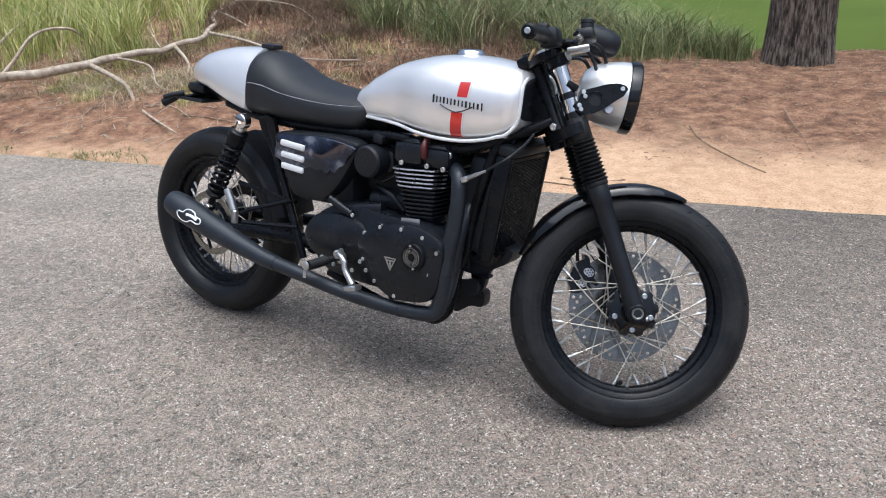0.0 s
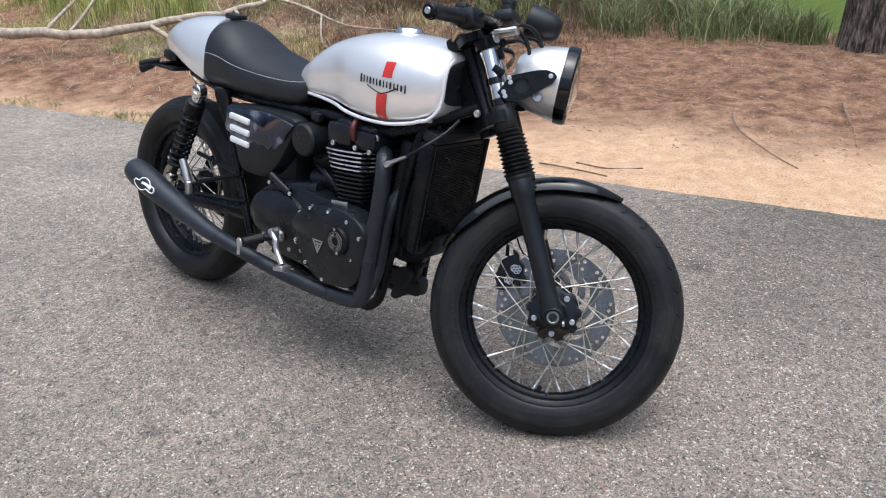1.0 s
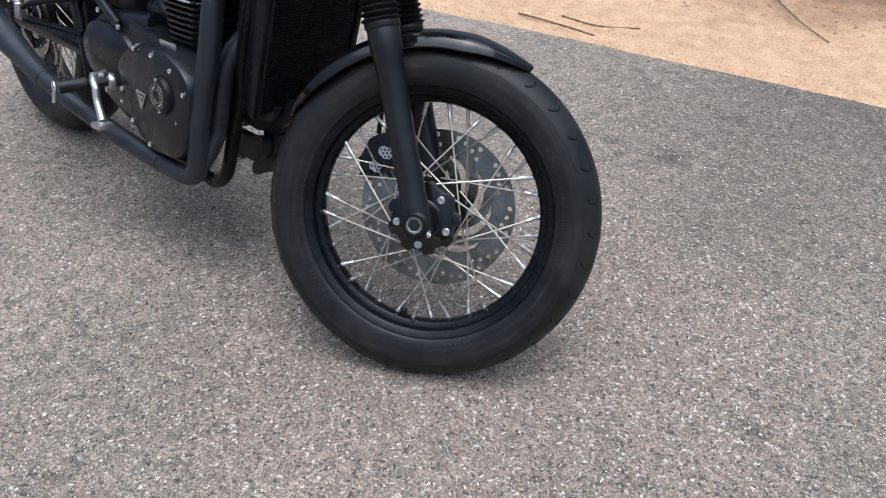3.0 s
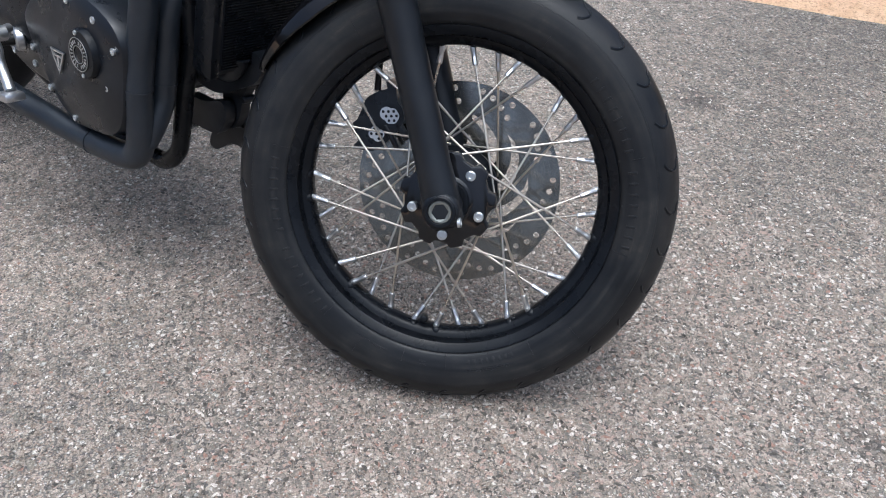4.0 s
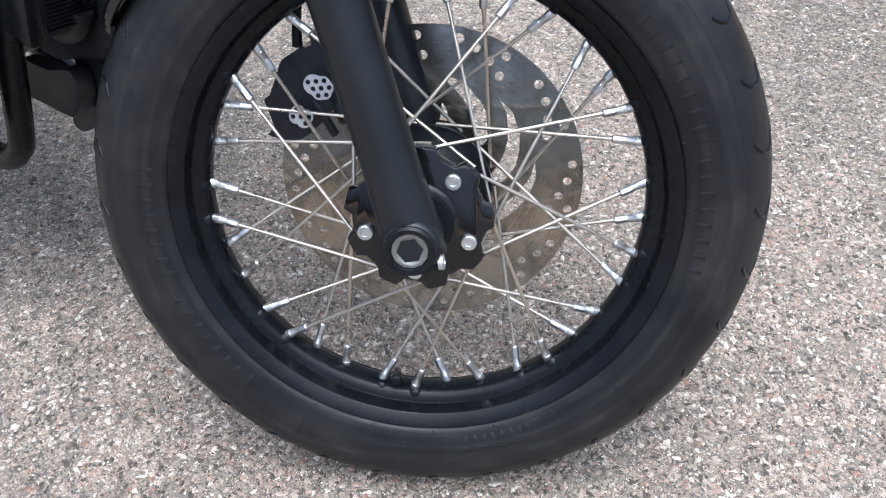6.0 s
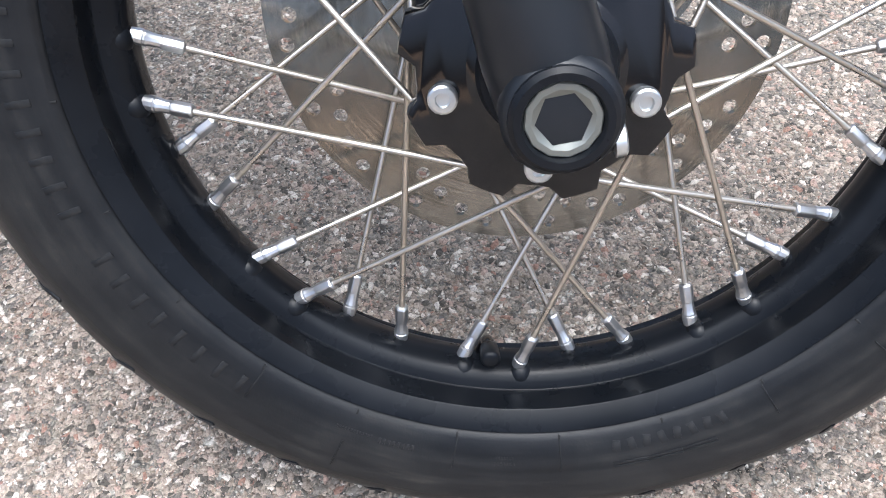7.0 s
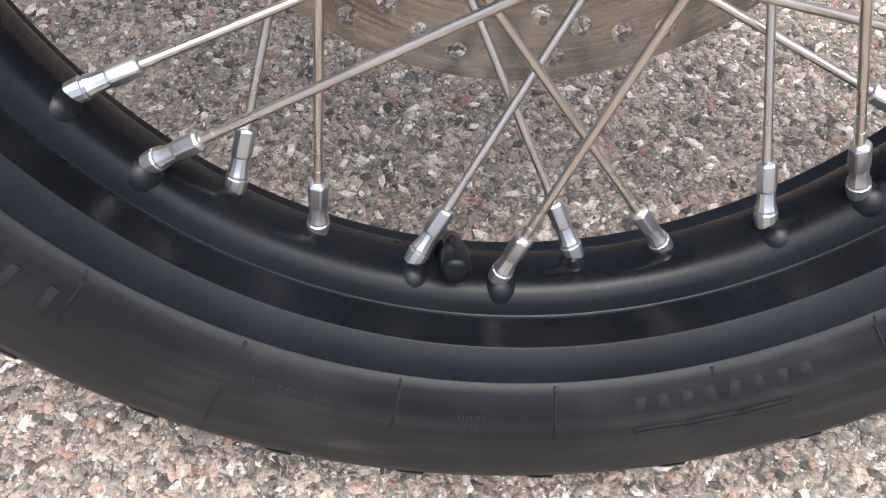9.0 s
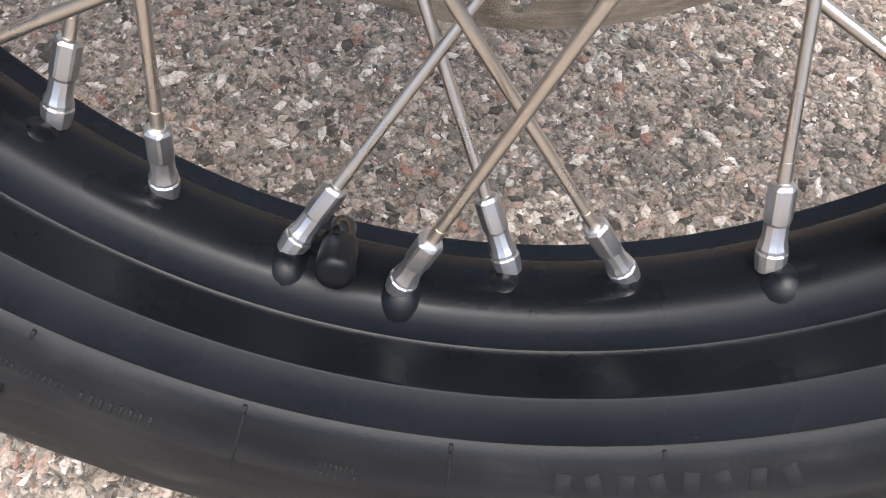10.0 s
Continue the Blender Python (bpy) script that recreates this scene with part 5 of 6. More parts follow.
    tube(bm, [(1.008, -0.094, 0.461), (1.009, -0.096, 0.450), (1.014, -0.096, 0.440)], [0.003, 0.0034, 0.002], 8)
    part("mount_bolt", bm, ZINC, bike, "bright mounting bolt")
    bm = B()
    tube(bm, [(1.058, -0.150, 0.628), (1.084, -0.157, 0.640), (1.122, -0.157, 0.658)], [0.007, 0.006, 0.0035], 10, 3)
    box(bm, (0.022, 0.016, 0.016), (1.056, -0.152, 0.626), (0, -25, 0), 0.004)
    part("lambda_sensor", bm, ALLOY, bike, "bright exhaust sensor")
    bm = B()
    tube(bm, [(1.122, -0.157, 0.658), (1.17, -0.15, 0.69), (1.19, -0.10, 0.72), (1.20, -0.06, 0.75)], 0.004, 8, 4)
    part("cable", bm, PLASTIC, bike)


build_frame()

# ---- fork, headlamp, bars and front mudguard, all turned with the steering ----
def fpart(name, bm, mat, parent=None, label="", sharp=38):
    if parent is None:
        return part(name, bm, mat, bike, label, STEER, sharp)
    return part(name, bm, mat, parent, label, None, sharp)


LEG = Vector((1.4745, 0, 0.3120))       # axle end of a fork leg
MID_Y, LEG_Y = 0.0150, 0.083


FDIR = Vector((-math.sin(radians(24.0)), 0, math.cos(radians(24.0))))


def leg(f, y):
    """A point f metres up a fork leg."""
    return Vector((LEG.x, y, LEG.z)) + FDIR * f


def build_fork():
    for s in (-1, 1):
        y = MID_Y + s * LEG_Y
        bm = B()
        tube(bm, [leg(-0.0265, y), leg(-0.0255, y), leg(-0.018, y), leg(0.02, y), leg(0.06, y), leg(0.20, y), leg(0.285, y), leg(0.30, y), leg(0.345, y), leg(0.350, y)],
             [0.012, 0.019, 0.0245, 0.0255, 0.0235, 0.0235, 0.0255, 0.0285, 0.0285, 0.026], 28)
        rod(bm, (LEG.x, y - s * 0.02, LEG.z), (LEG.x, y + s * 0.026, LEG.z), 0.0245, 28, 0.004)
        lg = fpart("fork_leg", bm, SATIN_LIT, None, "satin black fork lower", 50)
        if s < 0:
            bm = B()
            lathe(bm, [(0.0215, 0.0), (0.0215, -0.004), (0.0195, -0.006), (0.0165, -0.006), (0.0155, -0.004), (0.0155, 0.006)], 32, at=(LEG.x, y - 0.024, LEG.z))
            part("axle_ring", bm, SATIN, lg)
            bm = B()
            hexa = lambda yy, r=0.0112: [Vector((LEG.x, yy, LEG.z)) + (Vector((r * math.cos(math.pi * (i // 2) / 3 + 0.3), 0, r * math.sin(math.pi * (i // 2) / 3 + 0.3))) * (0.5 if i % 2 else 1.0) + (Vector((r * math.cos(math.pi * (i // 2 + 1) / 3 + 0.3), 0, r * math.sin(math.pi * (i // 2 + 1) / 3 + 0.3))) * 0.5 if i % 2 else Vector((0, 0, 0)))) for i in range(12)]
            circ = lambda r, yy: [Vector((LEG.x + r * math.cos(math.pi * i / 6 + 0.3), yy, LEG.z + r * math.sin(math.pi * i / 6 + 0.3))) for i in range(12)]
            e = y - 0.0275
            rings(bm, [circ(0.0156, e + 0.006), circ(0.0156, e + 0.0006), circ(0.0150, e), circ(0.0126, e), hexa(e + 0.001), hexa(e + 0.016, 0.0108), circ(0.001, e + 0.016)])
            part("axle_end", bm, DULL, lg, "grey hollow hexagon axle end", None, 25)
            child("bolt", screw_data, lg, Matrix.Translation((LEG.x + 0.024, y - 0.012, LEG.z - 0.012)) @ Matrix.Rotation(radians(75), 4, "Y"))
        # gaiter with ten folds
        bm = B()
        pts, rad = [], []
        for k in range(23):
            f = 0.345 + 0.112 * k / 22
            pts.append(leg(f, y))
            rad.append((0.036 - 0.004 * k / 22) if k % 2 else (0.0275 - 0.002 * k / 22))
        tube(bm, pts, rad, 28)
        rod(bm, leg(0.335, y), leg(0.348, y), 0.031, 28, 0.002)
        rod(bm, leg(0.455, y), leg(0.515, y), 0.0285, 28, 0.003)
        fpart("fork_gaiter", bm, RUBBER, None, "black ribbed rubber gaiter", 60)
        bm = B()
        rod(bm, leg(0.45, y), leg(0.725, y), 0.0205, 24, 0.002)
        st = fpart("fork_tube", bm, CHROME, None, "chromed fork tube")
        for f0, f1 in ((0.566, 0.582), (0.508, 0.532)):
            bm = B()
            rod(bm, leg(f0, y), leg(f1, y), 0.0222, 24, 0.001)
            part("band", bm, GLOSS, st)
        bm = B()
        rod(bm, leg(0.700, y), leg(0.732, y), 0.0225, 24, 0.003)
        part("fork_cap", bm, ALLOY, st)
    # yokes
    def yoke(f, name, thick, ahead):
        c = Vector((LEG.x, MID_Y, LEG.z)) + AXIS * f
        fwd = Vector((math.cos(RAKE), 0, math.sin(RAKE)))
        bm = B()
        out = round_poly([(0.026, 0.075), (0.030, 0.098), (0.012, 0.116), (-0.016, 0.116), (-0.036, 0.098), (-0.060, 0.045), (-0.070, 0.0), (-0.060, -0.045), (-0.036, -0.098), (-0.016, -0.116), (0.012, -0.116), (0.030, -0.098), (0.026, -0.075), (0.010, -0.045), (0.004, 0.0), (0.010, 0.045)], 4)
        loops = [[c + fwd * u + Vector((0, v, 0)) + AXIS * dz for u, v in out] for dz in (-thick, -thick + 0.002, thick - 0.002, thick)]
        rings(bm, loops)
        fpart(name, bm, SATIN, None, "black " + name.replace("_", " "))
    yoke(0.488, "lower_yoke", 0.014, 0)
    yoke(0.685, "upper_yoke", 0.010, 0)
    bm = B()
    c = Vector((LEG.x, MID_Y, LEG.z)) - Vector((math.cos(RAKE), 0, math.sin(RAKE))) * 0.040
    rod(bm, c + AXIS * 0.46, c + AXIS * 0.71, 0.022, 20, 0.002)
    rod(bm, c + AXIS * 0.705, c + AXIS * 0.722, 0.018, 6, 0.002)
    fpart("steering_stem", bm, SATIN)
    # caliper behind the left leg
    bm = B()
    body = round_poly([(-0.144, 0.107), (-0.153, 0.099), (-0.156, 0.088), (-0.162, 0.064), (-0.167, 0.058), (-0.155, 0.034), (-0.161, 0.025), (-0.131, 0.024), (-0.109, 0.047), (-0.094, 0.075),
                       (-0.097, 0.094), (-0.109, 0.103), (-0.113, 0.120), (-0.123, 0.129), (-0.130, 0.128), (-0.126, 0.118), (-0.136, 0.113)], 2)
    plate(bm, [(HUB.x + x, HUB.z + z) for x, z in body], HUB.y + 0.034, HUB.y + 0.080, 0.002)
    plate(bm, [(HUB.x + x, HUB.z + z) for x, z in round_poly([(-0.05, 0.05), (-0.03, 0.10), (-0.060, 0.150), (-0.085, 0.125), (-0.092, 0.10)], 4)], HUB.y + 0.062, HUB.y + 0.075, 0.002)
    cal = fpart("brake_caliper", bm, CRINKLE, None, "black brake caliper with perforated silver pad plates")
    bm = B()
    box(bm, (0.040, 0.010, 0.007), (HUB.x - 0.108, HUB.y + 0.038, HUB.z + 0.050), (0, 52, 0), 0.002)
    box(bm, (0.030, 0.012, 0.010), (HUB.x - 0.094, HUB.y + 0.040, HUB.z + 0.062), (0, 48, 0), 0.002)
    part("caliper_rib", bm, CRINKLE, cal)
    bm = B()
    tube(bm, [(HUB.x - 0.143, HUB.y + 0.052, HUB.z + 0.110), (HUB.x - 0.146, HUB.y + 0.052, HUB.z + 0.150), (HUB.x - 0.138, HUB.y + 0.054, HUB.z + 0.200)], [0.0050, 0.0042, 0.0042], 10, 3)
    tube(bm, [(HUB.x - 0.098, HUB.y + 0.052, HUB.z + 0.118), (HUB.x - 0.116, HUB.y + 0.052, HUB.z + 0.140), (HUB.x - 0.132, HUB.y + 0.052, HUB.z + 0.175)], 0.0022, 8, 3)
    part("brake_hose", bm, RUBBER, cal)
    for px, pz, spin, spots in ((1.3640, 0.3955, 0.25, ((-1, 0), (0, 0), (1, 0), (-0.5, 0.87), (0.5, 0.87), (-0.5, -0.87), (0.5, -0.87), (-1.5, 0.87))), (1.3475, 0.3655, 0.15, ((-1, 0), (0, 0), (1, 0), (-0.5, 0.87), (0.5, -0.87)))):
        def turned(u, v):
            return (px + u * math.cos(spin) - v * math.sin(spin), pz + u * math.sin(spin) + v * math.cos(spin))
        cells = [turned(0.0076 * u, 0.0076 * v) for u, v in spots]
        outer = []
        for k in range(36):
            a = 2 * math.pi * k / 36
            reach = max((x - px) * math.cos(a) + (z - pz) * math.sin(a) for x, z in cells) + 0.0040
            outer.append((px + reach * math.cos(a), pz + reach * math.sin(a)))
        holes = [[(cx + 0.0025 * math.cos(math.pi * k / 3), cz + 0.0025 * math.sin(math.pi * k / 3)) for k in range(6)] for cx, cz in cells]
        bm = B()
        pierced(bm, outer, holes, HUB.y + 0.0165, HUB.y + 0.0185)
        part("pad_plate", bm, ALLOY, cal, "small silver pierced plate", None, 30)
    # mudguard
    loops = []
    for i in range(41):
        a = 69 + 91 * i / 40
        end = min(i, 40 - i) / 9
        w = 0.058 * (0.22 + 0.78 * min(1.0, end) ** 0.5)
        ring = []
        sec = [(-1.0, -0.020), (-0.96, -0.006), (-0.8, 0.003), (-0.45, 0.0095), (0, 0.0125), (0.45, 0.0095), (0.8, 0.003), (0.96, -0.006), (1.0, -0.020)]
        for v, dr in sec + [(v * 0.965, dr - 0.0022) for v, dr in sec[::-1]]:
            ring.append(Vector((HUB.x, HUB.y, HUB.z)) + polar(0.3215 + dr * (0.35 + 0.65 * min(1.0, end)), a, 0.002 + v * w))
        loops.append(ring)
    bm = B()
    rings(bm, loops)
    mg = fpart("front_mudguard", bm, GLOSS, None, "short gloss black front mudguard")
    bm = B()
    for s in (-1, 1):
        for a in (112,):
            tube(bm, [Vector(HUB) + polar(0.322, a, s * 0.056), Vector(HUB) + polar(0.29, a + 4, s * 0.068), leg(0.26, MID_Y + s * 0.078)], 0.006, 8)
    part("stay", bm, SATIN, mg)


build_fork()


def build_lamp():
    c = Vector((1.405, MID_Y, 0.862))
    tilt = Matrix.Translation(c) @ Matrix.Rotation(radians(4), 4, "Y") @ Matrix.Rotation(radians(-90), 4, "Z")   # lathe axis y turned to the front
    bm = B()
    prof = [(0.0001, -0.135), (0.025, -0.134), (0.048, -0.126), (0.068, -0.105), (0.081, -0.075), (0.088, -0.040), (0.0905, -0.012), (0.0905, -0.004), (0.082, -0.004), (0.080, -0.03), (0.05, -0.09), (0.0001, -0.11)]
    lathe(bm, prof, 56, closed=False)
    bmesh.ops.transform(bm, matrix=tilt, verts=bm.verts)
    lamp = fpart("headlamp", bm, SILVER, None, "silver round headlamp shell with black rim", 60)
    bm = B()
    lathe(bm, [(0.0915, -0.014), (0.0945, -0.012), (0.0955, 0.0), (0.0945, 0.012), (0.0905, 0.016), (0.085, 0.014), (0.083, 0.0), (0.086, -0.012)], 64)
    bmesh.ops.transform(bm, matrix=tilt, verts=bm.verts)
    part("rim", bm, GLOSS, lamp, "gloss black headlamp rim")
    bm = B()
    prof = [(0.0001, 0.030), (0.03, 0.027), (0.06, 0.019), (0.080, 0.009), (0.085, 0.004), (0.085, 0.001), (0.06, 0.016), (0.03, 0.024), (0.0001, 0.027)]
    lathe(bm, prof, 56, closed=False)
    bmesh.ops.transform(bm, matrix=tilt, verts=bm.verts)
    g = part("lens", bm, GLASS, lamp, "clear headlamp glass")
    g.visible_shadow = False
    bm = B()
    lathe(bm, [(0.080, -0.001), (0.06, -0.030), (0.035, -0.052), (0.015, -0.060), (0.0001, -0.061)], 48, closed=False)
    lathe(bm, [(0.0001, -0.02), (0.012, -0.022), (0.013, -0.055), (0.0001, -0.055)], 20)
    bmesh.ops.transform(bm, matrix=tilt, verts=bm.verts)
    part("reflector", bm, SILVERED, lamp, "bright silvered reflector")
    for s in (-1, 1):
        y = MID_Y + s * 0.108
        bm = B()
        out = round_poly([(1.262, 0.800), (1.272, 0.845), (1.305, 0.862), (1.350, 0.876), (1.378, 0.873), (1.384, 0.855), (1.362, 0.838), (1.335, 0.815), (1.300, 0.795)], 4)
        hole = [(1.306 + 0.019 * math.cos(2 * math.pi * k / 36), 0.834 + 0.019 * math.sin(2 * math.pi * k / 36)) for k in range(36)]
        # frame of the bracket round its big lightening hole
        def nearest(a):
            best = min(out, key=lambda p: abs((math.atan2(p[1] - 0.834, p[0] - 1.306) - a + math.pi) % (2 * math.pi) - math.pi))
            return best
        ring = [nearest(2 * math.pi * k / 36) for k in range(36)]
        loops = [[Vector((x, yy, z)) for x, z in r] for r, yy in ((ring, y - 0.004), (ring, y + 0.004), (hole, y + 0.004), (hole, y - 0.004))]
        rings(bm, loops, closed=True)
        for f in (0.545, 0.60):
            p = leg(f, MID_Y + s * LEG_Y)
            box(bm, (0.030, 0.010, 0.018), p + Vector((0.016, s * 0.018, 0)), (0, 25, 0), 0.003)
        tube(bm, [(1.372, y, 0.862), (1.372, MID_Y + s * 0.085, 0.862)], 0.008, 10)
        br = fpart("lamp_bracket", bm, SATIN, None, "black lamp bracket with lightening hole")
        # black disc added behind the hole to stand for the shaded space there
        bm = B()
        lathe(bm, [(0.0001, 0.0), (0.0195, 0.0), (0.0195, 0.004), (0.0001, 0.004)], 28, at=(1.306, y - s * 0.010 - 0.002, 0.834))
        part("hole_shade", bm, PLASTIC, br)
        for x, z in ((1.370, 0.864), (1.275, 0.846), (1.280, 0.836), (1.268, 0.812), (1.273, 0.803)):
            at = Matrix.Translation((x, y - 0.004, z)) @ to_right @ Matrix.Scale(0.8, 4)
            child("bolt", screw_data, br, at if s < 0 else Matrix.Translation((x, y + 0.004, z)) @ Matrix.Rotation(radians(-90), 4, "X") @ Matrix.Scale(0.8, 4))
        bm = B()
        lathe(bm, [(0.0001, -0.006), (0.010, -0.006), (0.012, -0.002), (0.012, 0.004), (0.0001, 0.004)], 20, at=(1.345, MID_Y + s * 0.078, 0.815))
        part("side_boss", bm, ALLOY, lamp)


build_lamp()


def build_bars():
    for s in (-1, 1):
        inner = Vector((1.192, MID_Y + s * 0.125, 0.963))
        outer = Vector((1.113, s * 0.345 + MID_Y, 0.927))
        bm = B()
        tube(bm, [inner + Vector((0.03, -s * 0.03, -0.005)), inner, outer], 0.0112, 14)
        p = leg(0.665, MID_Y + s * LEG_Y)
        rod(bm, p - AXIS * 0.016, p + AXIS * 0.016, 0.029, 20, 0.003)
        bar = fpart("handlebar", bm, SATIN, None, "black clip-on handlebar")
        bm = B()
        d = (outer - inner).normalized()
        pts = [outer - d * 0.125, outer - d * 0.12, outer - d * 0.118, outer - d * 0.11, outer - d * 0.012, outer - d * 0.008, outer - d * 0.002, outer]
        tube(bm, pts, [0.017, 0.0205, 0.0205, 0.0165, 0.0165, 0.0185, 0.0185, 0.015], 20)
        part("grip", bm, RUBBER, bar, "black rubber grip")
        bm = B()
        rod(bm, outer - d * 0.002, outer + d * 0.010, 0.0165, 20, 0.004)
        part("bar_end", bm, SATIN, bar)
        child("bolt", screw_data, bar, frame_to(outer + d * 0.009, outer + d * 0.02), "bright bar end screw")
        bm = B()
        q = inner + d * 0.065
        box(bm, (0.050, 0.062, 0.046), q + Vector((0.002, 0, 0.0)), (8, -12, s * 20), 0.012)
        box(bm, (0.030, 0.03, 0.02), q + Vector((-0.018, 0, 0.022)), (0, 0, s * 20), 0.006)
        part("switchgear", bm, PLASTIC, bar)
        bm = B()
        q = inner + d * 0.04
        tube(bm, [q + Vector((0.035, 0, -0.002)), q + Vector((0.062, s * 0.02, -0.005)), q + Vector((0.060, s * 0.09, -0.012)), q + Vector((0.040, s * 0.17, -0.022))], [0.009, 0.008, 0.007, 0.008], 10, 4, 0.6)
        part("lever", bm, SATIN, bar)
        bm = B()
        tube(bm, [inner + Vector((0.03, 0, 0.0)), Vector((1.30, MID_Y + s * 0.07, 0.975)), Vector((1.335, MID_Y + s * 0.03, 0.93)), Vector((1.33, MID_Y + s * 0.02, 0.86)), Vector((1.30, MID_Y, 0.80))], 0.0052, 8, 5)
        part("cable", bm, PLASTIC, bar)
        bm = B()
        tube(bm, [inner + Vector((0.02, 0, 0.0)), Vector((1.28, MID_Y + s * 0.05, 0.96)), Vector((1.310, MID_Y + s * 0.05, 0.90)), Vector((1.29, MID_Y + s * 0.05, 0.82)), Vector((1.26, MID_Y + s * 0.03, 0.74))], 0.0048, 8, 5)
        part("cable", bm, PLASTIC, bar)
    # brake fluid reservoir and master cylinder
    bm = B()
    c = Vector((1.256, MID_Y - 0.20, 0.980))
    lathe(bm, [(0.0001, -0.020), (0.0150, -0.020), (0.0155, -0.018), (0.0155, 0.006), (0.0172, 0.007), (0.0172, 0.014), (0.015, 0.016), (0.0001, 0.016)], 28, at=c + Vector((0, 0, 0.006)), turn=Matrix.Rotation(radians(90), 4, "X"))
    box(bm, (0.045, 0.07, 0.026), c - Vector((0.0, -0.01, 0.014)), (0, -10, -15), 0.008)
    fpart("brake_reservoir", bm, PLASTIC, None, "black brake fluid reservoir")
    # speedometer
    bm = B()
    m = Matrix.Translation((1.296, MID_Y + 0.01, 1.006)) @ Matrix.Rotation(radians(-78), 4, "Y") @ Matrix.Rotation(radians(90), 4, "X")
    lathe(bm, [(0.0001, -0.074), (0.018, -0.072), (0.029, -0.062), (0.036, -0.040), (0.039, -0.015), (0.040, 0.0), (0.040, 0.010), (0.036, 0.011), (0.035, 0.006), (0.0001, 0.006)], 40, closed=False)
    bmesh.ops.transform(bm, matrix=m, verts=bm.verts)
    fpart("speedometer", bm, PLASTIC, None, "black speedometer pod")
    bm = B()
    box(bm, (0.056, 0.044, 0.012), (1.250, MID_Y - 0.105, 0.950), (0, -14, -8), 0.004)
    box(bm, (0.026, 0.026, 0.022), (1.222, MID_Y - 0.09, 0.932), (0, -14, 10), 0.006)
    fpart("switch_bracket", bm, ALLOY, None, "bare alloy bracket on the yoke")
    bm = B()
    box(bm, (0.006, 0.012, 0.030), (1.135, MID_Y - 0.12, 0.922), (0, 20, 10), 0.002)
    fpart("key_tag", bm, coat_paint("tan_tag", (0.36, 0.25, 0.10), 0.6), None, "small tan tag")


build_bars()

# ---- bank: tree, fallen branches, grass ----
rng = random.Random(7)


def build_tree():
    base = Vector((0.80, 4.95, height(0.80, 4.95) - 0.05))
    tree = new("pine_tree")
    tree.location = base
    tagged(tree, "tall pine trunk with deeply ridged grey-brown bark on the bank", "tree")
    bm = B()
    loops = []
    n = 64
    for j in range(46):
        z = 7.5 * (j / 45) ** 1.6
        r0 = 0.235 * (1 - z / 11) + 0.035 * math.exp(-z / 0.18)
        ring = []
        for k in range(n):
            a = 2 * math.pi * k / n
            q = noise.noise(Vector((math.cos(a) * 5.5, math.sin(a) * 5.5, z * 0.9)))
            w = noise.noise(Vector((math.cos(a) * 13, math.sin(a) * 13, z * 2.2 + 9)))
            r = r0 * (1 + 0.06 * q + 0.05 * w)
            ring.append(Vector((r * math.cos(a) + 0.05 * z * 0.3, r * math.sin(a), z)))
        loops.append(ring)
    rings(bm, loops)
    part("trunk", bm, BARK, tree, "", None, 80)
    bm = B()
    tips = []
    for k in range(9):
        a = k * 2.4
        z = 5.2 + 0.26 * k
        p0 = Vector((0.015 * z, 0, z))
        p1 = p0 + Vector((math.cos(a), math.sin(a), 0.35)) * (1.6 - 0.08 * k)
        p2 = p0 + Vector((math.cos(a + 0.2), math.sin(a + 0.2), 0.6)) * (2.4 - 0.12 * k)
        tube(bm, [p0, p1, p2], [0.07, 0.045, 0.015], 8, 3)
        tips += [p1, (p1 + p2) / 2, p2]
    part("limb", bm, BARK, tree)
    bm = B()
    for p in tips:
        for i in range(60):
            c = p + Vector((rng.gauss(0, 0.35), rng.gauss(0, 0.35), rng.gauss(0.1, 0.25)))
            d = Vector((rng.uniform(-1, 1), rng.uniform(-1, 1), rng.uniform(-0.4, 0.8))).normalized() * rng.uniform(0.12, 0.22)
            s = d.orthogonal().normalized() * 0.02
            v = [bm.verts.new(q) for q in (c - s, c + s, c + d)]
            bm.faces.new(v)
    part("crown", bm, NEEDLE, tree)


GRASS = make_leafy("meadow_grass", [(0.0, (0.13, 0.18, 0.045)), (0.3, (0.29, 0.35, 0.08)), (0.55, (0.45, 0.47, 0.13)), (0.8, (0.60, 0.56, 0.22)), (1.0, (0.70, 0.61, 0.37))])
GREEN = make_leafy("lush_grass", [(0.0, (0.06, 0.10, 0.03)), (0.4, (0.14, 0.185, 0.06)), (0.75, (0.28, 0.295, 0.115)), (1.0, (0.48, 0.42, 0.25))])
DRY = make_leafy("bleached_grass", [(0.0, (0.20, 0.15, 0.085)), (0.5, (0.38, 0.31, 0.19)), (1.0, (0.55, 0.47, 0.30))])
BRUSH = make_leafy("dead_brush", [(0.0, (0.055, 0.028, 0.016)), (0.45, (0.12, 0.06, 0.035)), (0.75, (0.20, 0.13, 0.075)), (1.0, (0.11, 0.13, 0.04))])
NEEDLE = make_leafy("pine_needles", [(0.0, (0.03, 0.055, 0.015)), (1.0, (0.07, 0.11, 0.03))])
STRAW = make_leafy("straw_litter", [(0.0, (0.19, 0.11, 0.065)), (0.5, (0.31, 0.20, 0.125)), (1.0, (0.48, 0.37, 0.25))])


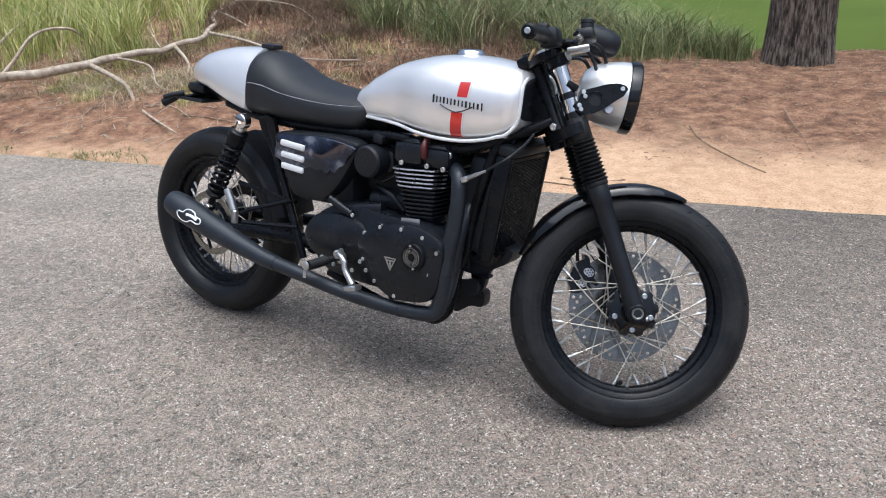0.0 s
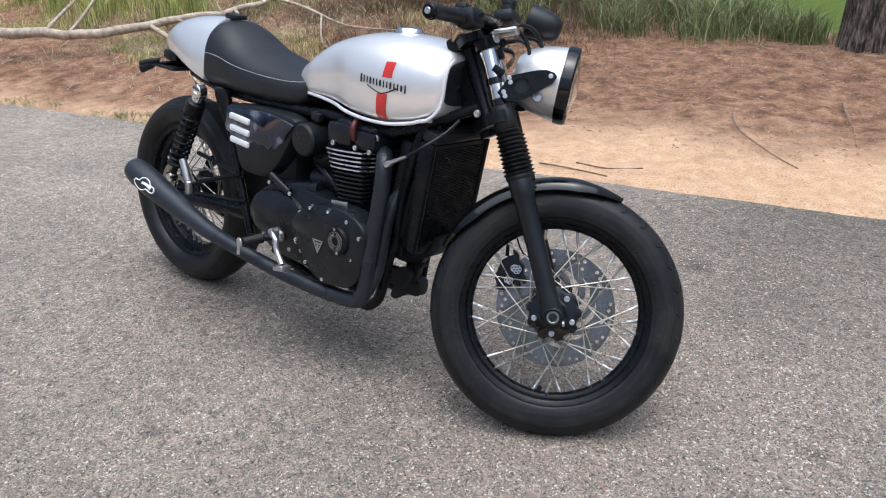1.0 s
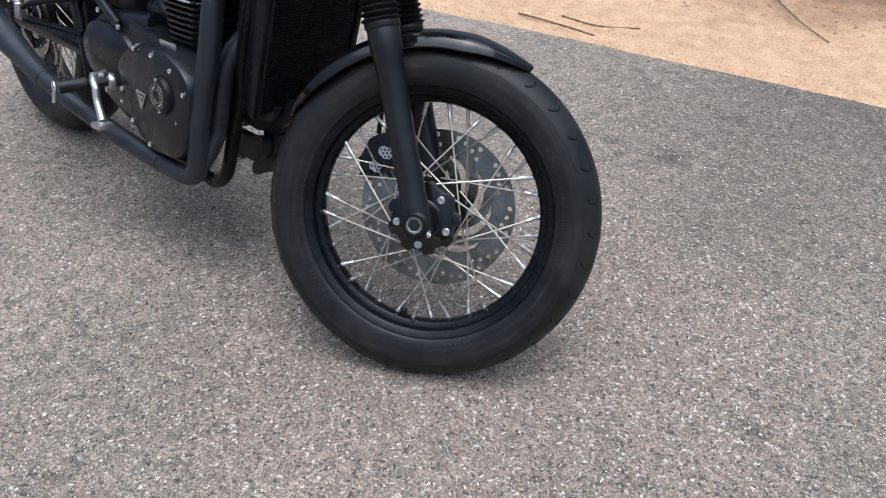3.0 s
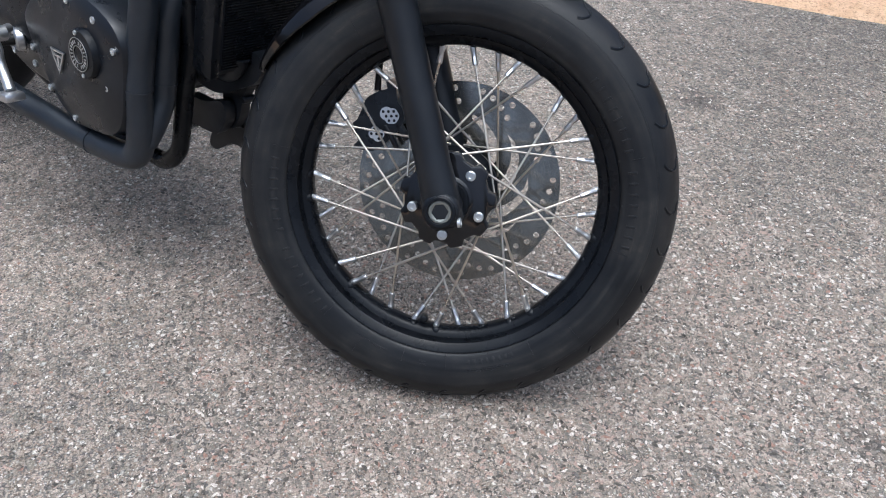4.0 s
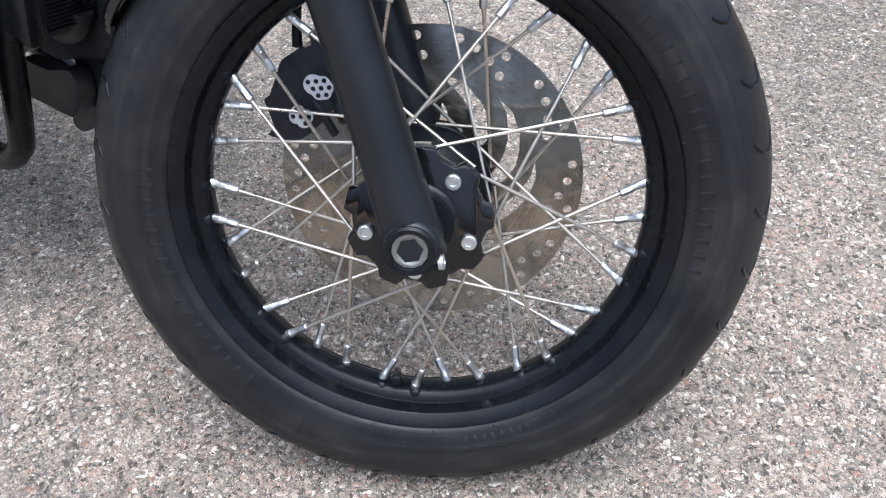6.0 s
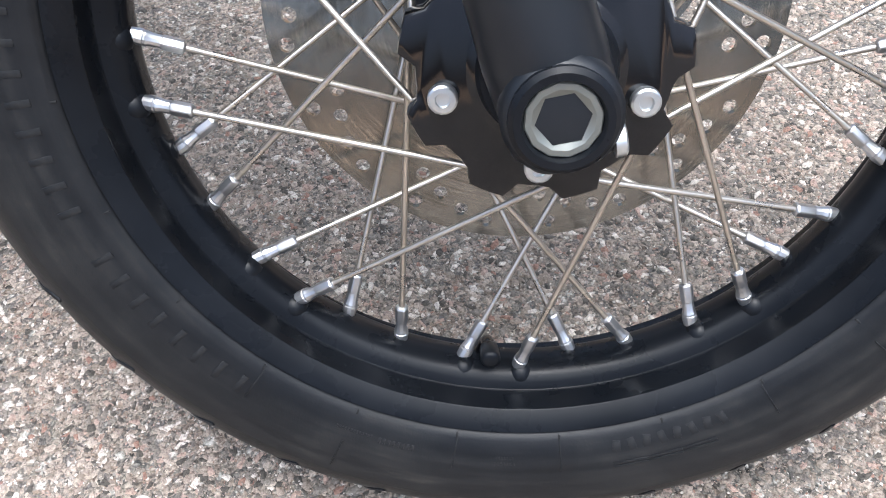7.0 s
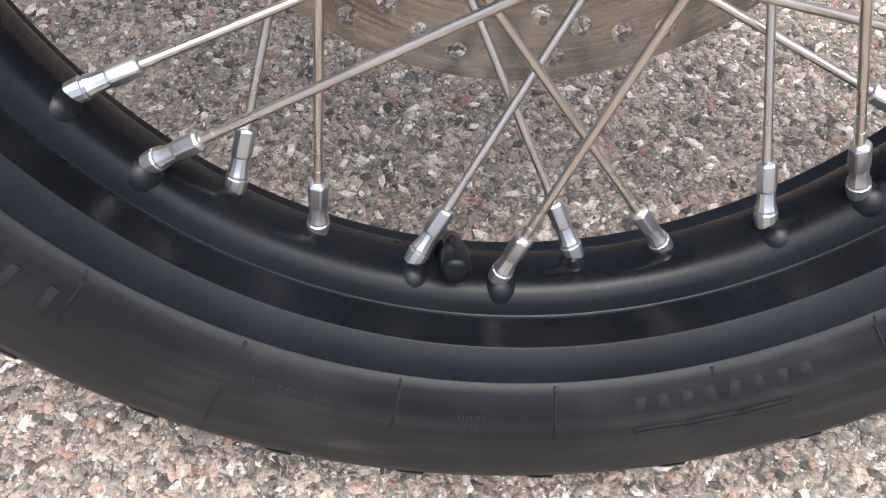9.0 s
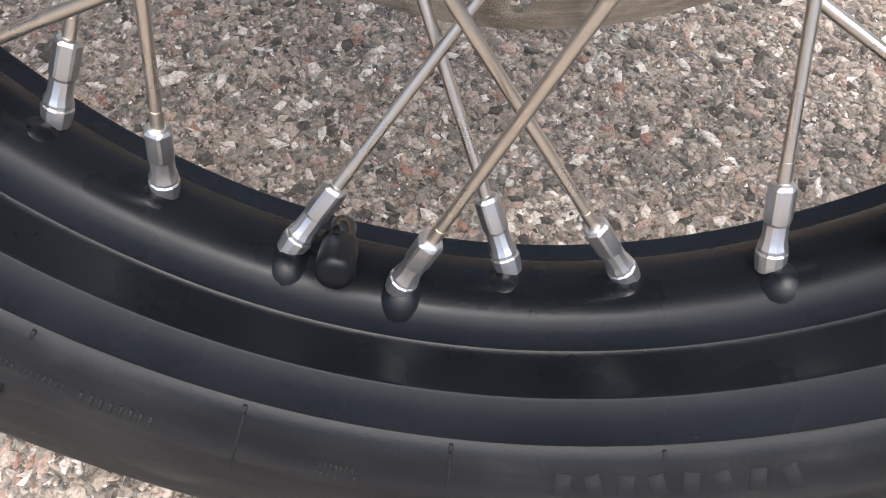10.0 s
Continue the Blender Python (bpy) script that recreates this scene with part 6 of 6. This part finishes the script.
def blades(name, count, place, tall, wide, lean, material, label, seed, segs=3):
    """Many curved blades in one mesh."""
    r = random.Random(seed)
    verts, faces = [], []
    for _ in range(count):
        x, y = place(r)
        if x is None:
            continue
        z = height(x, y) - 0.01
        h = tall(x, y, r)
        a = r.uniform(0, 2 * math.pi)
        bend = r.uniform(0.15, 1.0) * lean * h
        da, db = math.cos(a) * bend, math.sin(a) * bend
        w = wide * r.uniform(0.6, 1.3)
        t = r.uniform(0, math.pi)
        wx, wy = math.cos(t) * w, math.sin(t) * w
        b = len(verts)
        for k in range(segs):
            f = k / segs
            c = (x + da * f * f, y + db * f * f, z + h * f * (1 - 0.25 * lean * f))
            s = 1 - 0.6 * f
            verts += [(c[0] - wx * s, c[1] - wy * s, c[2]), (c[0] + wx * s, c[1] + wy * s, c[2])]
        verts.append((x + da, y + db, z + h * (1 - 0.25 * lean)))
        for k in range(segs - 1):
            faces.append((b + 2 * k, b + 2 * k + 1, b + 2 * k + 3, b + 2 * k + 2))
        faces.append((b + 2 * segs - 2, b + 2 * segs - 1, b + 2 * segs))
    data = bpy.data.meshes.new(name)
    data.from_pydata(verts, [], faces)
    data.materials.append(material)
    return tagged(new(name, data), label, "grass", kind="stuff")


def branch_x(y):
    """Where the long fallen branch lies, as x over y."""
    return curve([0.9, 1.46, 2.02, 2.45, 2.95, 3.35, 4.0, 4.7], [-5.4, -3.89, -3.69, -3.60, -3.50, -3.75, -4.35, -4.4], y)


def tuft_field(x0, x1, d0, d1, tufts, spread, seed, behind=False):
    """Blades gathered in tufts over a stretch of the bank."""
    r = random.Random(seed)
    spots = []
    for _ in range(tufts):
        x = r.uniform(x0, x1)
        d = d0 + (d1 - d0) * r.random() ** 0.8
        spots.append((x, EDGE_A + EDGE_B * x + d / 0.969, r.uniform(0.5, 1.5)))
    def place(q):
        x, y, s = spots[q.randrange(len(spots))]
        x, y = x + q.gauss(0, spread * s), y + q.gauss(0, spread * s)
        return (None, None) if behind and x > branch_x(y) - 0.1 else (x, y)
    return place


build_tree()
blades("tall_grass", 34000, tuft_field(-9.8, -3.3, 1.7, 5.4, 210, 0.11, 1, True), lambda x, y, r: r.uniform(0.2, 0.7), 0.0035, 0.75, GRASS, "tall yellow-green grass on the bank", 11)
blades("bank_grass", 20000, tuft_field(-2.9, -0.1, 2.9, 5.0, 80, 0.12, 2), lambda x, y, r: 0.12 + 0.55 * r.random() ** 1.8, 0.003, 1.25, GREEN, "long green grass along the water", 12)
blades("low_grass", 7000, tuft_field(-6.5, -1.9, 0.65, 2.6, 60, 0.09, 3), lambda x, y, r: r.uniform(0.03, 0.13), 0.0025, 1.0, GRASS, "short sparse grass on the sandy bank", 13, 2)
blades("edge_weeds", 1600, tuft_field(-5.0, -1.9, -0.03, 0.06, 22, 0.05, 4), lambda x, y, r: r.uniform(0.02, 0.07), 0.002, 1.1, GREEN, "small weeds along the asphalt edge", 14, 2)
blades("bent_straw", 5000, tuft_field(-4.6, -2.2, 0.9, 2.4, 40, 0.12, 6), lambda x, y, r: r.uniform(0.04, 0.18), 0.0022, 1.6, DRY, "bleached dry grass bent over the earth", 16)
blades("water_weeds", 900, lambda q: (0.26 + q.gauss(0, 0.09), 4.98 + q.gauss(0, 0.07)), lambda x, y, r: r.uniform(0.08, 0.34), 0.0035, 0.8, GREEN, "small green clump of weeds by the water", 17)
blades("dry_brush", 26000, tuft_field(-4.2, -0.9, 1.7, 4.3, 110, 0.18, 5), lambda x, y, r: r.uniform(0.05, 0.18) + 0.22 * r.random() * smooth01(past_edge(x, y), 2.6, 3.6), 0.0022, 1.3, BRUSH, "reddish brown dead brush and needles", 15)


def litter():
    r = random.Random(21)
    verts, faces = [], []
    for _ in range(16000):
        x = r.uniform(-6.5, 3.2)
        d = 0.45 + 3.2 * r.random() ** 0.6
        y = EDGE_A + EDGE_B * x + d / 0.969
        z = height(x, y) + 0.004
        a, l, w = r.uniform(0, math.pi), r.uniform(0.003, 0.018), r.uniform(0.0005, 0.0016)
        dx, dy = math.cos(a) * l, math.sin(a) * l
        ex, ey = -math.sin(a) * w, math.cos(a) * w
        t = r.uniform(0.0, 0.006)
        b = len(verts)
        verts += [(x - dx - ex, y - dy - ey, z), (x - dx + ex, y - dy + ey, z), (x + dx + ex, y + dy + ey, z + t), (x + dx - ex, y + dy - ey, z + t), (x, y, z + 0.004 + t)]
        faces += [(b, b + 1, b + 4), (b + 1, b + 2, b + 4), (b + 2, b + 3, b + 4), (b + 3, b, b + 4)]
    data = bpy.data.meshes.new("needle_litter")
    data.from_pydata(verts, [], faces)
    data.materials.append(STRAW)
    tagged(new("needle_litter", data), "fallen needles and bark bits on the earth", "litter", kind="stuff")


litter()


def twig_litter():
    """Thin dead twigs lying about under the fallen branch."""
    r = random.Random(33)
    bm = B()
    for _ in range(420):
        x = r.uniform(-5.2, -1.2)
        d = 0.3 + 2.4 * r.random()
        y = EDGE_A + EDGE_B * x + d / 0.969
        a, l, w = r.uniform(0, 2 * math.pi), 0.05 + 0.22 * r.random() ** 2, r.uniform(0.0018, 0.0045)
        pts = []
        for k in range(4):
            px, py = x + math.cos(a) * l * k / 3, y + math.sin(a) * l * k / 3
            a += r.gauss(0, 0.25)
            pts.append((px, py, height(px, py) + w + r.uniform(0.0, 0.018)))
        tube(bm, pts, [w, w, w * 0.8, w * 0.5], 5)
    tagged(part("twig_litter", bm, DEADWOOD), "scattered thin dead twigs on the reddish earth", "litter", kind="stuff")


twig_litter()


def stick(name, pts, radius, label, category="branch", twigs=()):
    bm = B()
    def lift(p):
        return (p[0], p[1], height(p[0], p[1]) + p[2])
    line = softline([lift(p) for p in pts], 6)
    m = len(line)
    wob = [Vector(p) + Vector((noise.noise(Vector(p) * 4), noise.noise(Vector(p) * 4 + Vector((5, 0, 0))), noise.noise(Vector(p) * 4 + Vector((0, 5, 0))))) * radius[0] * 0.8 for p in line]
    rad = [radius[0] + (radius[1] - radius[0]) * (i / (m - 1)) ** 0.6 for i in range(m)]
    rad = [q * (1 + 0.18 * noise.noise(Vector(p) * 9)) for q, p in zip(rad, wob)]
    tube(bm, wob, rad, 10)
    ob = part(name, bm, TWIG if category == "stick" else DEADWOOD, None, label, None, 60)
    tagged(ob, label, category, "dry sticks on the bank" if category == "stick" else "")
    for tp, tr in twigs:
        bm = B()
        line = softline([lift(p) for p in tp], 5)
        k = len(line)
        tube(bm, line, [tr * (1 - 0.75 * i / (k - 1)) for i in range(k)], 7)
        part("twig", bm, DEADWOOD, ob, "", None, 60)
    return ob


def GP(x, y, up=0.01):
    return (x, y, up)


def on_ground(x, y, z):
    """Height over the ground of the point x, y, z."""
    return (x, y, z - height(x, y))


stick("fallen_branch", [on_ground(-5.4, 0.95, 0.27), on_ground(-3.89, 1.46, 0.30), on_ground(-3.69, 2.02, 0.31), on_ground(-3.60, 2.45, 0.33), on_ground(-3.50, 2.95, 0.36), on_ground(-3.75, 3.35, 0.40), on_ground(-4.35, 4.0, 0.47), on_ground(-4.4, 4.6, 0.50), on_ground(-3.9, 4.9, 0.45), on_ground(-3.3, 4.8, 0.45)], (0.048, 0.007),
               "long pale weathered fallen branch lying on the bank", "branch",
               [([on_ground(-3.70, 2.05, 0.30), on_ground(-3.2, 1.98, 0.20), on_ground(-2.75, 1.75, 0.11), on_ground(-2.0, 1.44, 0.085)], 0.022),
                ([on_ground(-3.55, 2.75, 0.35), on_ground(-3.15, 2.55, 0.24), on_ground(-3.0, 2.3, 0.12)], 0.017),
                ([on_ground(-3.62, 3.20, 0.38), on_ground(-3.0, 3.05, 0.36), on_ground(-2.4, 2.95, 0.28), on_ground(-1.75, 2.95, 0.30)], 0.016),
                ([on_ground(-4.25, 3.9, 0.46), on_ground(-3.6, 3.6, 0.40), on_ground(-3.0, 3.4, 0.22)], 0.013),
                ([on_ground(-4.40, 4.5, 0.50), on_ground(-4.45, 4.75, 0.75), on_ground(-4.4, 4.9, 0.95)], 0.013),
                ([on_ground(-2.75, 3.0, 0.33), on_ground(-2.35, 2.65, 0.20), on_ground(-2.05, 2.6, 0.14)], 0.010),
                ([on_ground(-4.1, 1.4, 0.30), on_ground(-4.9, 2.1, 0.42), on_ground(-5.3, 2.6, 0.52), on_ground(-5.9, 3.3, 0.55)], 0.017),
                ([on_ground(-3.66, 2.25, 0.32), on_ground(-3.3, 2.30, 0.27), on_ground(-2.9, 2.05, 0.19), on_ground(-2.55, 2.10, 0.14)], 0.011),
                ([on_ground(-3.55, 2.62, 0.34), on_ground(-3.75, 2.70, 0.50), on_ground(-3.7, 2.80, 0.62)], 0.009),
                ([on_ground(-2.75, 1.75, 0.12), on_ground(-2.5, 1.82, 0.13), on_ground(-2.2, 1.72, 0.10)], 0.008),
                ([on_ground(-4.38, 4.1, 0.48), on_ground(-4.0, 4.0, 0.56), on_ground(-3.5, 4.1, 0.52), on_ground(-3.1, 4.0, 0.40)], 0.010)])
stick("fallen_branch", [on_ground(-4.15, 1.62, 0.26), on_ground(-4.15, 1.78, 0.385), on_ground(-4.15, 1.91, 0.495), on_ground(-4.15, 2.06, 0.535), on_ground(-4.15, 2.25, 0.525), on_ground(-4.18, 2.36, 0.45)], (0.017, 0.009), "bent pale dead branch standing out of the grass", "branch")
stick("dry_stick", [GP(0.69, 2.90, 0.03), GP(0.78, 2.74, 0.024), GP(0.93, 2.58, 0.022), GP(1.10, 2.43, 0.020), GP(1.26, 2.33, 0.006)], (0.007, 0.003), "thin pale dry stick lying on the sand", "stick")
stick("dry_stick", [GP(1.07, 3.48, 0.03), GP(1.20, 3.20, 0.028), GP(1.27, 3.05, 0.026), GP(1.36, 2.81, 0.016)], (0.007, 0.003), "thin curved dry stick on reddish earth", "stick")
stick("dry_stick", [GP(-0.25, 2.55, 0.01), GP(-0.10, 2.40, 0.008), GP(0.02, 2.29, 0.006)], (0.007, 0.004), "short thin stick on the sand", "stick")
stick("dry_stick", [GP(0.40, 1.83, 0.008), GP(0.55, 1.86, 0.006), GP(0.70, 1.93, 0.006)], (0.004, 0.003), "thin brown twig near the asphalt edge", "stick")
stick("dry_stick", [GP(0.25, 1.74, 0.008), GP(0.42, 1.75, 0.006), GP(0.60, 1.78, 0.006)], (0.005, 0.003), "thin brown twig near the asphalt edge", "stick")
stick("dry_stick", [GP(-3.2, 1.75, 0.01), GP(-3.0, 1.62, 0.012), GP(-2.85, 1.5, 0.008)], (0.006, 0.003), "short grey stick on the sandy bank", "stick")
stick("dry_stick", [GP(-2.3, 1.75, 0.01), GP(-2.1, 1.82, 0.012), GP(-1.85, 1.85, 0.008)], (0.006, 0.003), "short grey stick on the sandy bank", "stick")


# ---- stone chips standing out of the asphalt ----
def chips(name, count, spot, small, large, seed, label, k=5):
    """Many low, angular stones in one mesh."""
    g = np.random.default_rng(seed)
    xy = spot(g, count)
    count = len(xy)
    size = small + (large - small) * g.random(count) ** 2.2
    long = g.uniform(0.6, 1.65, count)
    turn = g.uniform(0, np.pi, count)
    ang = (np.arange(k)[None] + g.uniform(-0.38, 0.38, (count, k))) * (2 * np.pi / k)
    rad = size[:, None] * g.uniform(0.78, 1.15, (count, k))
    lx, ly = rad * np.cos(ang) * long[:, None], rad * np.sin(ang) / long[:, None]
    c, s = np.cos(turn)[:, None], np.sin(turn)[:, None]
    px, py = lx * c - ly * s, lx * s + ly * c
    rise = size * g.uniform(0.06, 0.28, count)
    slope = g.normal(0, 0.10, (count, 2))
    f = g.uniform(0.72, 0.93, (count, 1))
    low = np.stack([xy[:, :1] + px, xy[:, 1:] + py, np.full_like(px, -0.0008)], -1)
    tx, ty = px * f, py * f
    tz = rise[:, None] + tx * slope[:, :1] + ty * slope[:, 1:] + g.normal(0, 1, (count, k)) * size[:, None] * 0.05
    top = np.stack([xy[:, :1] + tx, xy[:, 1:] + ty, np.maximum(tz, 0.0003)], -1)
    verts = np.concatenate([low, top], 1).reshape(-1, 3)
    i = np.arange(k)
    quad = np.stack([i, (i + 1) % k, (i + 1) % k + k, i + k], -1)
    base = (np.arange(count) * 2 * k)[:, None, None]
    quads = (quad[None] + base).reshape(-1)
    caps = (np.arange(k, 2 * k)[None] + base[:, :, 0]).reshape(-1)
    nq, nc = count * k, count
    data = bpy.data.meshes.new(name)
    data.vertices.add(len(verts))
    data.vertices.foreach_set("co", verts.ravel())
    data.loops.add(nq * 4 + nc * k)
    data.loops.foreach_set("vertex_index", np.concatenate([quads, caps]).astype(np.int32))
    data.polygons.add(nq + nc)
    data.polygons.foreach_set("loop_start", np.concatenate([np.arange(nq) * 4, nq * 4 + np.arange(nc) * k]).astype(np.int32))
    data.update(calc_edges=True)
    data.materials.append(CHIP)
    return tagged(new(name, data), label, "gravel", kind="stuff")


def core_spot(g, n):
    p = g.uniform((0.95, -0.45), (2.25, 0.95), (n, 2))
    d = np.hypot((p[:, 0] - 1.55) / 0.65, (p[:, 1] - 0.2) / 0.66)
    return p[d < 0.75 + 0.25 * g.random(n)]


def wide_spot(g, n):
    p = g.uniform((-1.2, -1.6), (2.9, 1.5), (n, 2))
    return p[p[:, 1] < EDGE_A + EDGE_B * p[:, 0] - 0.05]


def near_spot(g, n):
    p = g.uniform((1.05, -0.30), (1.95, 0.62), (n, 2))
    return p[np.hypot((p[:, 0] - 1.48) / 0.46, (p[:, 1] - 0.16) / 0.46) < 0.72 + 0.28 * g.random(n)]


chips("stone_chips", 84000, core_spot, 0.0009, 0.0050, 3, "pink, grey and white stone chips bedded in the asphalt")
chips("stone_grit", 90000, near_spot, 0.0005, 0.0016, 9, "fine pink and grey grit between the stone chips", 4)
chips("scattered_chips", 115000, wide_spot, 0.0014, 0.0046, 5, "pale stone chips over the worn asphalt", 4)
